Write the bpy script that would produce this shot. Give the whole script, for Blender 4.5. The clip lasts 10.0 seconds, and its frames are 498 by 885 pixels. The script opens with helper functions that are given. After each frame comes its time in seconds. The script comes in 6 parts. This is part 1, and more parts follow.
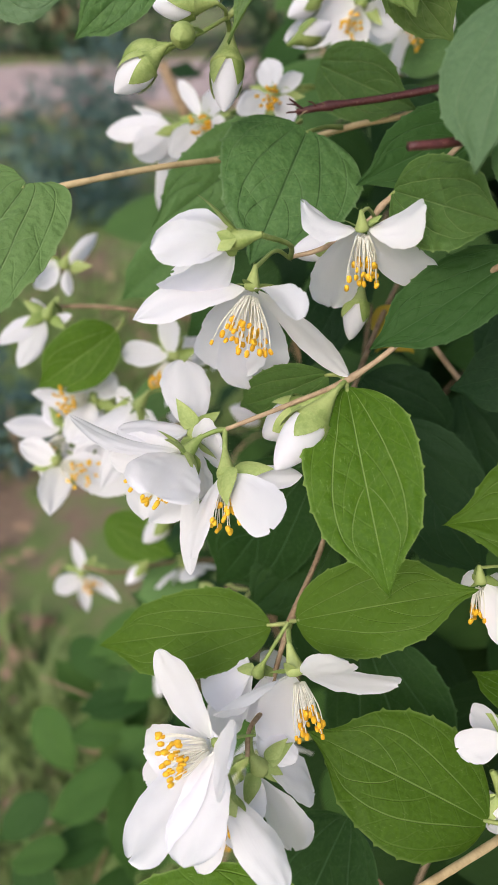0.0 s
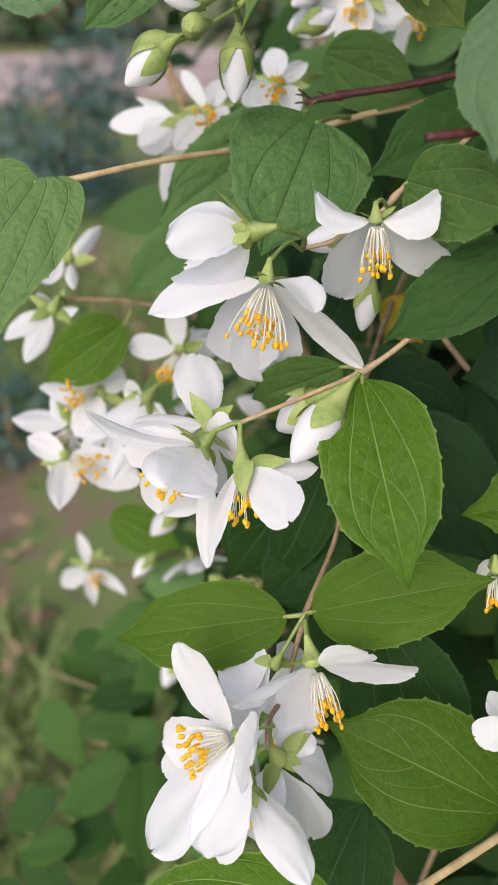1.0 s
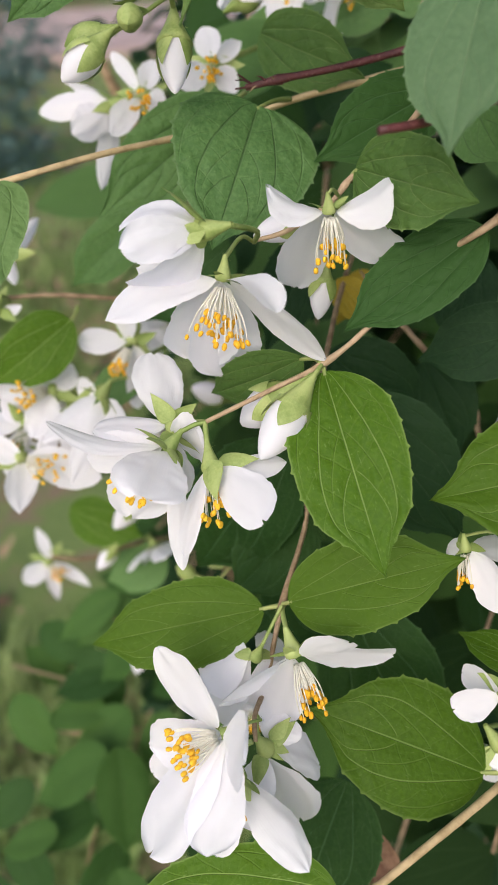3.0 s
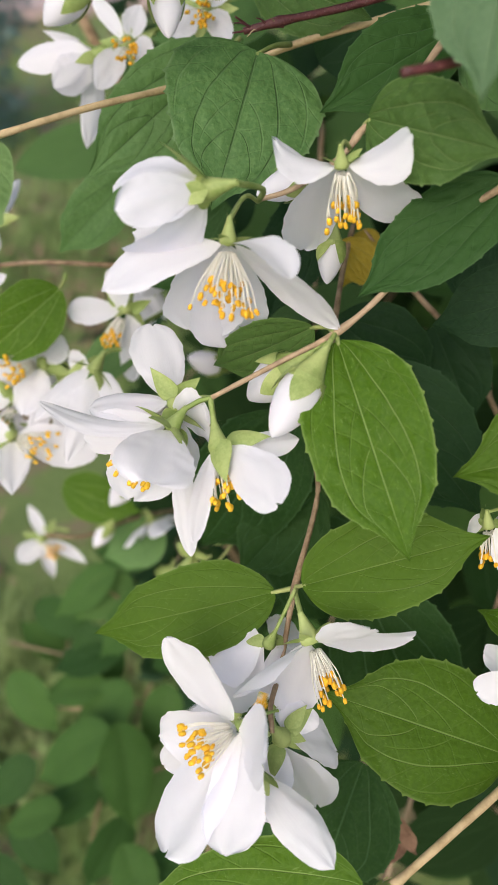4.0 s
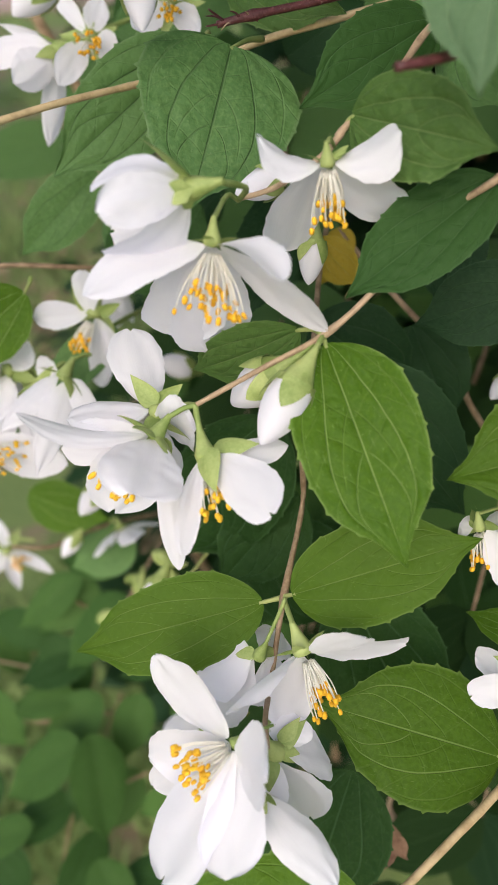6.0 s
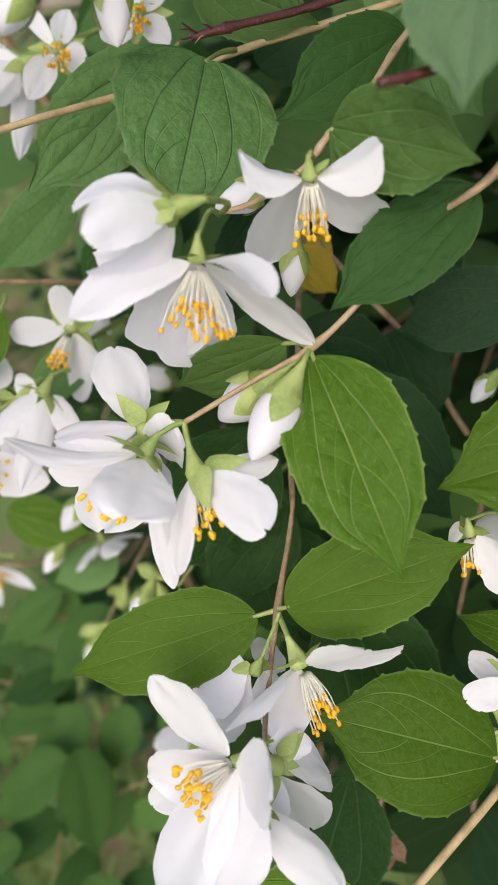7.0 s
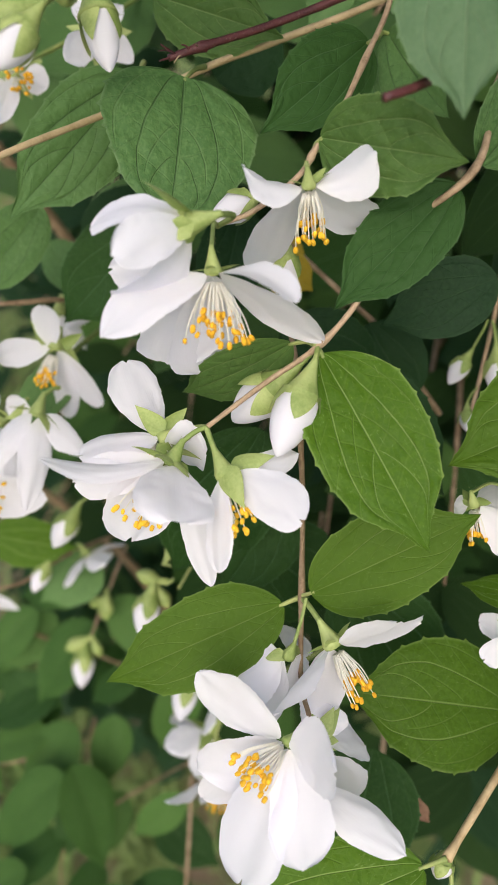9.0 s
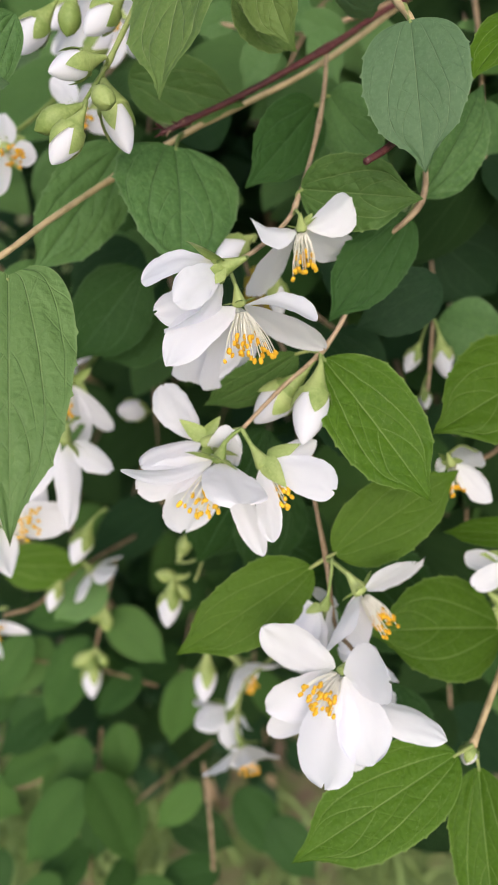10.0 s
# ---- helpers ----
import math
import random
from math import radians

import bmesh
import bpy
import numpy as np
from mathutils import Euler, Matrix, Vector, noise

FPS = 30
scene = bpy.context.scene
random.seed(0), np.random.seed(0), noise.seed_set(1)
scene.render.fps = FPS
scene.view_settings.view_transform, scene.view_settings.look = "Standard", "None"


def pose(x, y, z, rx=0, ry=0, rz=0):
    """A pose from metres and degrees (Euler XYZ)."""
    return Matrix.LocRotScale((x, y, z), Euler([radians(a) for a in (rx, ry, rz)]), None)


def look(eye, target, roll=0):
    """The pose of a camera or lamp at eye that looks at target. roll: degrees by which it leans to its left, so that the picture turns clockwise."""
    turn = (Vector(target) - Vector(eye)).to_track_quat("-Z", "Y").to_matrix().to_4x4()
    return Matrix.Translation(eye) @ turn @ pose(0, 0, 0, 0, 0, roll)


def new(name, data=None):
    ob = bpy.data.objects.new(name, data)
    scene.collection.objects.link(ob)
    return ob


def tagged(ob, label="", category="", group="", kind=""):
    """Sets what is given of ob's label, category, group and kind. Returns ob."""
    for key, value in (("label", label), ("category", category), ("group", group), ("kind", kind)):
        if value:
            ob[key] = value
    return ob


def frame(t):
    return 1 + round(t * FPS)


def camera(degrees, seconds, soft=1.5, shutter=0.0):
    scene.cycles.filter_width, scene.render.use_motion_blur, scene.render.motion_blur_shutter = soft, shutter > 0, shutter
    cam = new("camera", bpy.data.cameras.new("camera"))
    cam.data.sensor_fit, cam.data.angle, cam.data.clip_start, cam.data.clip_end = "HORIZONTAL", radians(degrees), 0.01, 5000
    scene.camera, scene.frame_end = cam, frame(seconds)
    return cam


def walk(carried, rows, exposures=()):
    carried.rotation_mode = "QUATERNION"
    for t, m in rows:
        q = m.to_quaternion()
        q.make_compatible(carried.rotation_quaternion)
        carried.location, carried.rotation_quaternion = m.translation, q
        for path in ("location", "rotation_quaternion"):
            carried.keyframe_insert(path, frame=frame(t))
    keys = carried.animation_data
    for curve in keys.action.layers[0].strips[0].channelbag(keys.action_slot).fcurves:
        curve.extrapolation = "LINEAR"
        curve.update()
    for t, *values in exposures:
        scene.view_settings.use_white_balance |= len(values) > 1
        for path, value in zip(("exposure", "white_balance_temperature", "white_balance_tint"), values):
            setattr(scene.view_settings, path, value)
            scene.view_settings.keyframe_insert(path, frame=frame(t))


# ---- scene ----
cam = camera(35.7, 10.0, soft=0.75)
METRES, EYE, TILT, LEAN, TURN = 0.155, 1.15, -32.0, 0.0, 0.0
ROWS = [
    (0.0, 0.0, 0.0, 0.0, 0.0, 0.0, -0.0),
    (0.5, -0.0386, -0.0049, 0.0033, -0.18, -0.28, 0.17),
    (1.0, -0.0331, -0.0008, 0.0053, -0.41, -0.76, 0.74),
    (1.5, -0.0352, -0.0266, 0.0071, -1.1, -1.07, 1.82),
    (2.0, -0.0479, -0.0595, 0.0353, -2.74, -1.54, 2.59),
    (2.2, -0.0538, -0.0760, 0.0353, -3.60, -1.73, 2.84),
    (3.3, -0.0808, 0.0266, 0.0621, -5.01, -4.37, 5.09),
    (3.5, -0.1062, 0.01, 0.073, -5.32, -4.98, 5.31),
    (4.0, -0.0905, 0.0919, 0.0748, -5.74, -6.29, 5.84),
    (4.5, -0.0901, 0.0887, 0.0825, -5.87, -6.87, 5.94),
    (5.0, -0.1013, 0.0965, 0.0864, -6.45, -7.62, 6.32),
    (5.5, -0.1243, 0.1131, 0.0856, -8.13, -7.79, 6.45),
    (5.7, -0.1263, 0.1261, 0.0856, -8.55, -6.98, 6.61),
    (6.8, -0.1539, 0.1485, 0.0954, -11.42, -6.95, 8.23),
    (7.0, -0.1554, 0.1475, 0.1144, -11.75, -7.17, 8.64),
    (7.5, -0.1785, 0.17, 0.1322, -12.41, -7.34, 9.32),
    (8.0, -0.1841, 0.1517, 0.1332, -13.66, -7.58, 10.28),
    (8.5, -0.2325, 0.1429, 0.137, -15.32, -7.92, 11.5),
    (9.0, -0.299, 0.1267, 0.1478, -17.97, -8.43, 13.39),
    (9.5, -0.4356, 0.0554, 0.1868, -21.57, -9.05, 16.09),
    (10.0, -0.5801, -0.0559, 0.2183, -26.2, -9.74, 20.05),
]
walk(cam, [(t, pose(0, 0, EYE, TILT, LEAN, TURN) @ pose(METRES * x, METRES * y, METRES * z, 90 + pitch, roll, yaw)) for t, x, y, z, yaw, pitch, roll in ROWS])
# the phone's lens: sharp on the near sprays, soft behind them
cam.data.dof.use_dof, cam.data.dof.focus_distance, cam.data.dof.aperture_fstop = True, 0.189, 18.5

# ---- world, sun, exposure: a bright overcast sky ----
world = bpy.data.worlds.new("overcast_sky")
scene.world = world
world.use_nodes = True
wn, wl = world.node_tree.nodes, world.node_tree.links
sky = wn.new("ShaderNodeTexSky")
sky.sky_type, sky.sun_disc = "NISHITA", False
sky.sun_elevation, sky.sun_rotation = radians(39.6), radians(-153.4)
sky.air_density, sky.dust_density, sky.ozone_density = 1.0, 4.0, 1.0
wl.new(sky.outputs[0], wn["Background"].inputs[0])
wn["Background"].inputs[1].default_value = 0.15
sun = new("sun", bpy.data.lights.new("sun", "SUN"))
sun.data.energy, sun.data.angle, sun.data.color = 0.85, radians(50), (1.0, 0.985, 0.97)
SUN_FROM = Vector((-0.34, -0.68, 0.63))
sun.matrix_world = look(SUN_FROM * 20, (0, 0, 0))
scene.view_settings.exposure = 0.52


# ---- materials ----
def nodes_of(name):
    m = bpy.data.materials.new(name)
    m.use_nodes = True
    nt = m.node_tree
    nt.nodes.clear()
    out = nt.nodes.new("ShaderNodeOutputMaterial")
    return m, nt, out


class Net:
    """Short calls for wiring nodes."""

    def __init__(self, nt):
        self.nt = nt

    def node(self, kind, **sets):
        n = self.nt.nodes.new(kind)
        for socket, value in sets.items():
            n.inputs[socket.replace("_", " ")].default_value = value
        return n

    def put(self, socket, value):
        if isinstance(value, (int, float)):
            socket.default_value = value
        elif isinstance(value, tuple):
            socket.default_value = (*value, 1.0) if len(value) == 3 else value
        else:
            self.nt.links.new(value, socket)

    def math(self, op, a, b=0.0, c=0.0, clamp=False):
        n = self.nt.nodes.new("ShaderNodeMath")
        n.operation, n.use_clamp = op, clamp
        for i, v in enumerate((a, b, c)):
            self.put(n.inputs[i], v)
        return n.outputs[0]

    def ramp(self, x, lo, hi, out_lo=0.0, out_hi=1.0):
        n = self.nt.nodes.new("ShaderNodeMapRange")
        n.interpolation_type = "SMOOTHSTEP"
        for i, v in enumerate((x, lo, hi, out_lo, out_hi)):
            self.put(n.inputs[i], v)
        return n.outputs[0]

    def mix(self, f, a, b):
        n = self.nt.nodes.new("ShaderNodeMix")
        n.data_type = "RGBA"
        self.put(n.inputs[0], f), self.put(n.inputs[6], a), self.put(n.inputs[7], b)
        return n.outputs[2]

    def noise(self, scale, detail=3.0, rough=0.55, vec=None):
        n = self.node("ShaderNodeTexNoise", Scale=scale, Detail=detail, Roughness=rough)
        if vec is not None:
            self.nt.links.new(vec, n.inputs["Vector"])
        return n.outputs["Fac"]

    def coords(self, which="Object"):
        return self.nt.nodes.new("ShaderNodeTexCoord").outputs[which]

    def rand(self):
        return self.nt.nodes.new("ShaderNodeObjectInfo").outputs["Random"]

    def bump(self, height, strength, distance):
        n = self.node("ShaderNodeBump", Strength=strength, Distance=distance)
        self.nt.links.new(height, n.inputs["Height"])
        return n.outputs[0]

    def surface(self, out, color, rough, normal=None, thin=0.0, thin_color=None, spec=0.5, sheen=0.0):
        b = self.node("ShaderNodeBsdfPrincipled")
        self.put(b.inputs["Base Color"], color), self.put(b.inputs["Roughness"], rough)
        b.inputs["Specular IOR Level"].default_value = spec
        b.inputs["Sheen Weight"].default_value = sheen
        if normal is not None:
            self.nt.links.new(normal, b.inputs["Normal"])
        end = b.outputs[0]
        if thin:
            t = self.node("ShaderNodeBsdfTranslucent")
            self.put(t.inputs["Color"], thin_color or color)
            mx = self.nt.nodes.new("ShaderNodeMixShader")
            mx.inputs[0].default_value = thin
            self.nt.links.new(end, mx.inputs[1]), self.nt.links.new(t.outputs[0], mx.inputs[2])
            end = mx.outputs[0]
        self.nt.links.new(end, out.inputs[0])


def leaf_material(name, dark, light, vein, gloss, thin, glow, relief=0.0006, main=None, spec=0.24):
    """A mock-orange leaf: veins arching from the base, net of small veins, blotches; dark and light vary from leaf to leaf."""
    m, nt, out = nodes_of(name)
    k = Net(nt)
    sep = nt.nodes.new("ShaderNodeSeparateXYZ")
    nt.links.new(k.coords("UV"), sep.inputs[0])
    obj = k.coords()
    wob = k.math("MULTIPLY", k.math("SUBTRACT", k.noise(160, 2, vec=obj), 0.5), 0.02)
    u = k.math("ADD", sep.outputs[0], k.math("MULTIPLY", wob, 0.6))
    side = k.math("MULTIPLY_ADD", sep.outputs[1], 2.0, -1.0)
    w = k.math("ABSOLUTE", k.math("ADD", side, k.math("MULTIPLY", wob, 0.5)))
    w0 = k.math("ABSOLUTE", side)
    # midrib
    mid = k.ramp(w0, 0.005, 0.021, 1.0, 0.0)
    # pair of laterals from the base, and a fainter pair outside them
    c1 = k.ramp(u, 0.03, 0.75, 0.3, 0.68)
    l1 = k.math("MULTIPLY", k.ramp(k.math("ABSOLUTE", k.math("SUBTRACT", w, c1)), 0.004, 0.019, 0.85, 0.0), k.ramp(u, 0.9, 0.72))
    c6 = k.ramp(u, 0.05, 0.6, 0.72, 0.93)
    l6 = k.math("MULTIPLY", k.ramp(k.math("ABSOLUTE", k.math("SUBTRACT", w, c6)), 0.004, 0.02, 0.4, 0.0), k.ramp(u, 0.6, 0.4))
    # pairs leaving the midrib
    c2 = k.math("MULTIPLY", k.math("POWER", k.math("MAXIMUM", k.math("SUBTRACT", u, 0.5), 0.0), 0.75), 1.5)
    l2 = k.math("MULTIPLY", k.ramp(k.math("ABSOLUTE", k.math("SUBTRACT", w, c2)), 0.003, 0.017, 0.65, 0.0), k.ramp(u, 0.5, 0.53))
    c3 = k.math("MULTIPLY", k.math("POWER", k.math("MAXIMUM", k.math("SUBTRACT", u, 0.31), 0.0), 0.7), 1.15)
    l3 = k.math("MULTIPLY", k.math("MULTIPLY", k.ramp(k.math("ABSOLUTE", k.math("SUBTRACT", w, c3)), 0.004, 0.02, 0.4, 0.0), k.ramp(u, 0.31, 0.34)), k.ramp(w, 0.56, 0.45))
    # slanting cross veins, inside and outside the laterals
    jit = k.math("MULTIPLY", k.noise(60, 2, vec=obj), 0.7)
    ph = k.math("FRACT", k.math("ADD", jit, k.math("SUBTRACT", k.math("MULTIPLY", u, 7.0), k.math("MULTIPLY", w, 2.0))))
    l4 = k.math("MULTIPLY", k.ramp(k.math("ABSOLUTE", k.math("SUBTRACT", ph, 0.5)), 0.012, 0.05, 0.2, 0.0), k.ramp(w, 0.5, 0.62))
    ph5 = k.math("FRACT", k.math("ADD", jit, k.math("ADD", k.math("MULTIPLY", u, 6.0), k.math("MULTIPLY", w, 1.4))))
    l5 = k.math("MULTIPLY", k.ramp(k.math("ABSOLUTE", k.math("SUBTRACT", ph5, 0.5)), 0.012, 0.05, 0.16, 0.0), k.ramp(w, 0.66, 0.58))
    ribs = k.math("MAXIMUM", mid, k.math("MAXIMUM", l1, l2))
    veins = ribs
    for line in (l3, l4, l5, l6):
        veins = k.math("MAXIMUM", veins, line)
    vor = k.node("ShaderNodeTexVoronoi", Scale=330.0)
    vor.feature = "DISTANCE_TO_EDGE"
    nt.links.new(obj, vor.inputs["Vector"])
    net = k.ramp(vor.outputs["Distance"], 0.0, 0.07, 1.0, 0.0)
    dome = k.ramp(vor.outputs["Distance"], 0.0, 0.4)
    blotch = k.noise(55, 4, vec=obj)
    fine = k.noise(900, 3, vec=obj)
    tone = k.math("ADD", k.math("MULTIPLY", blotch, 0.75), k.math("SUBTRACT", k.math("MULTIPLY", k.rand(), 0.8), 0.3), clamp=True)
    body = k.mix(tone, dark, light)
    body = k.mix(k.math("MULTIPLY", net, 0.06), body, vein)
    body = k.mix(k.math("MULTIPLY", k.ramp(fine, 0.42, 0.66), 0.6), body, light)
    specks = k.ramp(k.noise(1100, 2, vec=obj), 0.68, 0.76)
    body = k.mix(k.math("MULTIPLY", specks, 0.35), body, vein)
    mp = k.node("ShaderNodeMapping", Scale=(2600.0, 420.0, 900.0), Rotation=(0.0, 0.0, 0.5))
    nt.links.new(obj, mp.inputs["Vector"])
    hair = k.ramp(k.noise(1.0, 2, vec=mp.outputs[0]), 0.64, 0.74)
    body = k.mix(k.math("MULTIPLY", hair, 0.4), body, vein)
    col = k.mix(k.math("MULTIPLY", ribs, 0.65), k.mix(k.math("MULTIPLY", veins, 0.5), body, vein), main or vein)
    rim = k.ramp(k.math("ABSOLUTE", k.math("MULTIPLY_ADD", sep.outputs[1], 2.0, -1.0)), 0.955, 0.995)
    col = k.mix(k.math("MULTIPLY", rim, 0.5), col, vein)
    swell = k.math("ADD", k.math("MULTIPLY", dome, 0.22), k.math("MULTIPLY", k.noise(150, 3, vec=obj), 1.3))
    hgt = k.math("SUBTRACT", k.math("ADD", k.math("MULTIPLY", fine, 0.22), swell), k.math("MULTIPLY", veins, 0.75))
    rough = k.math("ADD", gloss, k.math("MULTIPLY", blotch, 0.2))
    k.surface(out, col, rough, k.bump(hgt, 0.7, relief), thin, k.mix(0.6, col, glow), spec=spec)
    return m


def petal_material():
    m, nt, out = nodes_of("white_petal")
    k = Net(nt)
    obj = k.coords()
    sep = nt.nodes.new("ShaderNodeSeparateXYZ")
    nt.links.new(k.coords("UV"), sep.inputs[0])
    mp = k.node("ShaderNodeMapping", Scale=(2.5, 26.0, 1.0))
    nt.links.new(k.coords("UV"), mp.inputs["Vector"])
    streak = k.noise(1.0, 3, vec=mp.outputs[0])
    soft = k.noise(300, 3, vec=obj)
    base = k.ramp(sep.outputs[0], 0.0, 0.25, 1.0, 0.0)
    col = k.mix(k.math("MULTIPLY", base, 0.35), (0.9, 0.89, 0.955), (0.84, 0.87, 0.7))
    col = k.mix(k.math("MULTIPLY", k.ramp(streak, 0.45, 0.75), 0.035), col, (0.72, 0.72, 0.78))
    hgt = k.math("ADD", k.math("MULTIPLY", streak, 0.7), k.math("MULTIPLY", soft, 0.6))
    k.surface(out, col, 0.62, k.bump(hgt, 0.24, 0.0004), 0.47, (0.91, 0.895, 0.975), spec=0.25, sheen=0.1)
    return m


def plain_material(name, a, b, scale, rough, bump=0.3, dist=0.0004, thin=0.0, spec=0.4, stretch=None, lichen=None):
    """Two colours blended by noise at two scales, with fine relief."""
    m, nt, out = nodes_of(name)
    k = Net(nt)
    vec = k.coords()
    if stretch:
        mp = k.node("ShaderNodeMapping", Scale=stretch)
        nt.links.new(vec, mp.inputs["Vector"])
        vec = mp.outputs[0]
    n1, n2 = k.noise(scale, 4, vec=vec), k.noise(scale * 6, 3, vec=vec)
    f = k.ramp(k.math("ADD", k.math("MULTIPLY", n1, 0.65), k.math("ADD", k.math("MULTIPLY", n2, 0.25), k.math("MULTIPLY", k.rand(), 0.2))), 0.35, 0.75)
    col = k.mix(f, a, b)
    if lichen:
        col = k.mix(k.math("MULTIPLY", k.ramp(n2, 0.6, 0.72), 0.6), col, lichen)
    k.surface(out, col, rough, k.bump(k.math("ADD", n1, n2), bump, dist), thin, spec=spec)
    return m


YOUNG = leaf_material("young_leaf", (0.038, 0.094, 0.0045), (0.08, 0.164, 0.0105), (0.27, 0.38, 0.11), 0.46, 0.27, (0.23, 0.4, 0.02), 0.0009, spec=0.16)
OLIVE = leaf_material("olive_leaf", (0.031, 0.073, 0.004), (0.064, 0.127, 0.009), (0.17, 0.25, 0.065), 0.46, 0.25, (0.2, 0.34, 0.02), 0.0007, spec=0.13)
# yellower dark green, the shade low in the shrub is part of its colour
UNDER_SHADE = leaf_material("underwood_shade_leaf", (0.01, 0.027, 0.007), (0.022, 0.05, 0.013), (0.034, 0.066, 0.024), 0.5, 0.16, (0.08, 0.2, 0.02), spec=0.09)
# darker leaf green with the shade under the overhanging shrub coloured in
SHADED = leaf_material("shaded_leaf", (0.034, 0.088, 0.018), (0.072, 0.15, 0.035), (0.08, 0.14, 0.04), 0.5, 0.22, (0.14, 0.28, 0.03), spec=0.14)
MATURE = leaf_material("mature_leaf", (0.054, 0.123, 0.036), (0.11, 0.21, 0.066), (0.17, 0.26, 0.12), 0.42, 0.22, (0.14, 0.3, 0.025), 0.0008, (0.036, 0.086, 0.025), 0.16)
MIDGREEN = leaf_material("midgreen_leaf", (0.044, 0.095, 0.02), (0.08, 0.15, 0.036), (0.21, 0.3, 0.11), 0.44, 0.24, (0.18, 0.34, 0.03), 0.0009, spec=0.16)
PALE = leaf_material("pale_leaf", (0.072, 0.135, 0.062), (0.108, 0.185, 0.088), (0.17, 0.255, 0.13), 0.46, 0.22, (0.2, 0.34, 0.06), 0.0007)
PUCKERED = leaf_material("puckered_leaf", (0.078, 0.15, 0.045), (0.12, 0.205, 0.064), (0.19, 0.28, 0.11), 0.44, 0.22, (0.2, 0.34, 0.05), 0.0011)
FRESH = leaf_material("fresh_leaf", (0.1, 0.17, 0.045), (0.16, 0.235, 0.07), (0.27, 0.34, 0.14), 0.46, 0.27, (0.26, 0.4, 0.05), 0.0009, spec=0.16)
YELLOWED = leaf_material("yellowed_leaf", (0.3, 0.24, 0.02), (0.42, 0.3, 0.03), (0.4, 0.36, 0.1), 0.5, 0.3, (0.6, 0.45, 0.05))
# same leaf with the shrub's inner shade put into its green
DEEP_SHADE = leaf_material("deep_shade_leaf", (0.008, 0.025, 0.0095), (0.018, 0.047, 0.017), (0.034, 0.072, 0.032), 0.5, 0.16, (0.08, 0.22, 0.03), spec=0.1)
# dark green of some near leaves; on inner ones it stands in for shade
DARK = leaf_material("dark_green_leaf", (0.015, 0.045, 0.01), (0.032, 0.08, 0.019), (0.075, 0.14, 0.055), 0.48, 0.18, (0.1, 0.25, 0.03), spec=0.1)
PETAL = petal_material()
CALYX = plain_material("calyx_green", (0.19, 0.27, 0.065), (0.37, 0.435, 0.155), 220, 0.55, thin=0.15)
STALK = plain_material("green_stalk", (0.17, 0.24, 0.06), (0.31, 0.34, 0.12), 200, 0.55)
TWIG = plain_material("tan_twig", (0.3, 0.21, 0.1), (0.54, 0.41, 0.23), 180, 0.6, 0.4)
BROWN = plain_material("brown_twig", (0.16, 0.102, 0.056), (0.4, 0.29, 0.185), 240, 0.66, 0.6)
RED = plain_material("dark_red_bark", (0.055, 0.014, 0.016), (0.13, 0.04, 0.04), 260, 0.45, 0.6, 0.0005, lichen=(0.3, 0.22, 0.18))
DRY = plain_material("dry_brown_petal", (0.16, 0.08, 0.05), (0.32, 0.19, 0.12), 300, 0.8, 0.5, thin=0.2)
FILAMENT = plain_material("cream_filament", (0.88, 0.86, 0.78), (0.92, 0.9, 0.84), 400, 0.6, 0.1, thin=0.4)
ANTHER = plain_material("yellow_anther", (0.72, 0.36, 0.012), (0.86, 0.52, 0.03), 900, 0.7, 0.6, 0.0003)


# ---- mesh tools ----
PLACED = {}


def rel(parent, world):
    return PLACED[parent].inverted() @ world


def part(name, mesh, material, parent, world, label=""):
    """Links a mesh as one object under a thing or a part, at the world pose."""
    ob = new(name, mesh)
    for m in material if isinstance(material, (list, tuple)) else (material,):
        if m and len(mesh.materials) < 2 and m.name not in mesh.materials:
            mesh.materials.append(m)
    ob.parent = parent
    ob.matrix_basis = rel(parent, world)
    PLACED[ob] = world
    if label:
        ob["label"] = label
    return ob


def thing(name, at, label, category, group=""):
    ob = new(name)
    ob.empty_display_size = 0.01
    ob.location = at
    PLACED[ob] = Matrix.Translation(at)
    return tagged(ob, label, category, group)


def mesh_from(name, verts, faces, uvs=None, slots=None, smooth=True):
    me = bpy.data.meshes.new(name)
    me.from_pydata(verts, [], faces)
    if uvs is not None:
        layer = me.uv_layers.new(name="UVMap")
        loops = np.empty(len(me.loops), dtype=np.int32)
        me.loops.foreach_get("vertex_index", loops)
        layer.data.foreach_set("uv", np.asarray(uvs, dtype=np.float32)[loops].ravel())
    if slots is not None:
        me.polygons.foreach_set("material_index", slots)
    me.polygons.foreach_set("use_smooth", [smooth] * len(me.polygons))
    return me


def spline(points, steps):
    """A smooth line through the points."""
    p = [Vector(q) for q in points]
    if len(p) == 2:
        return [p[0].lerp(p[1], i / steps) for i in range(steps + 1)]
    p = [2 * p[0] - p[1]] + p + [2 * p[-1] - p[-2]]
    line = []
    for i in range(1, len(p) - 2):
        a, b, c, d = p[i - 1:i + 3]
        for j in range(steps):
            t = j / steps
            line.append(0.5 * (2 * b + (c - a) * t + (2 * a - 5 * b + 4 * c - d) * t * t + (3 * b - a - 3 * c + d) * t ** 3))
    return line + [p[-2]]


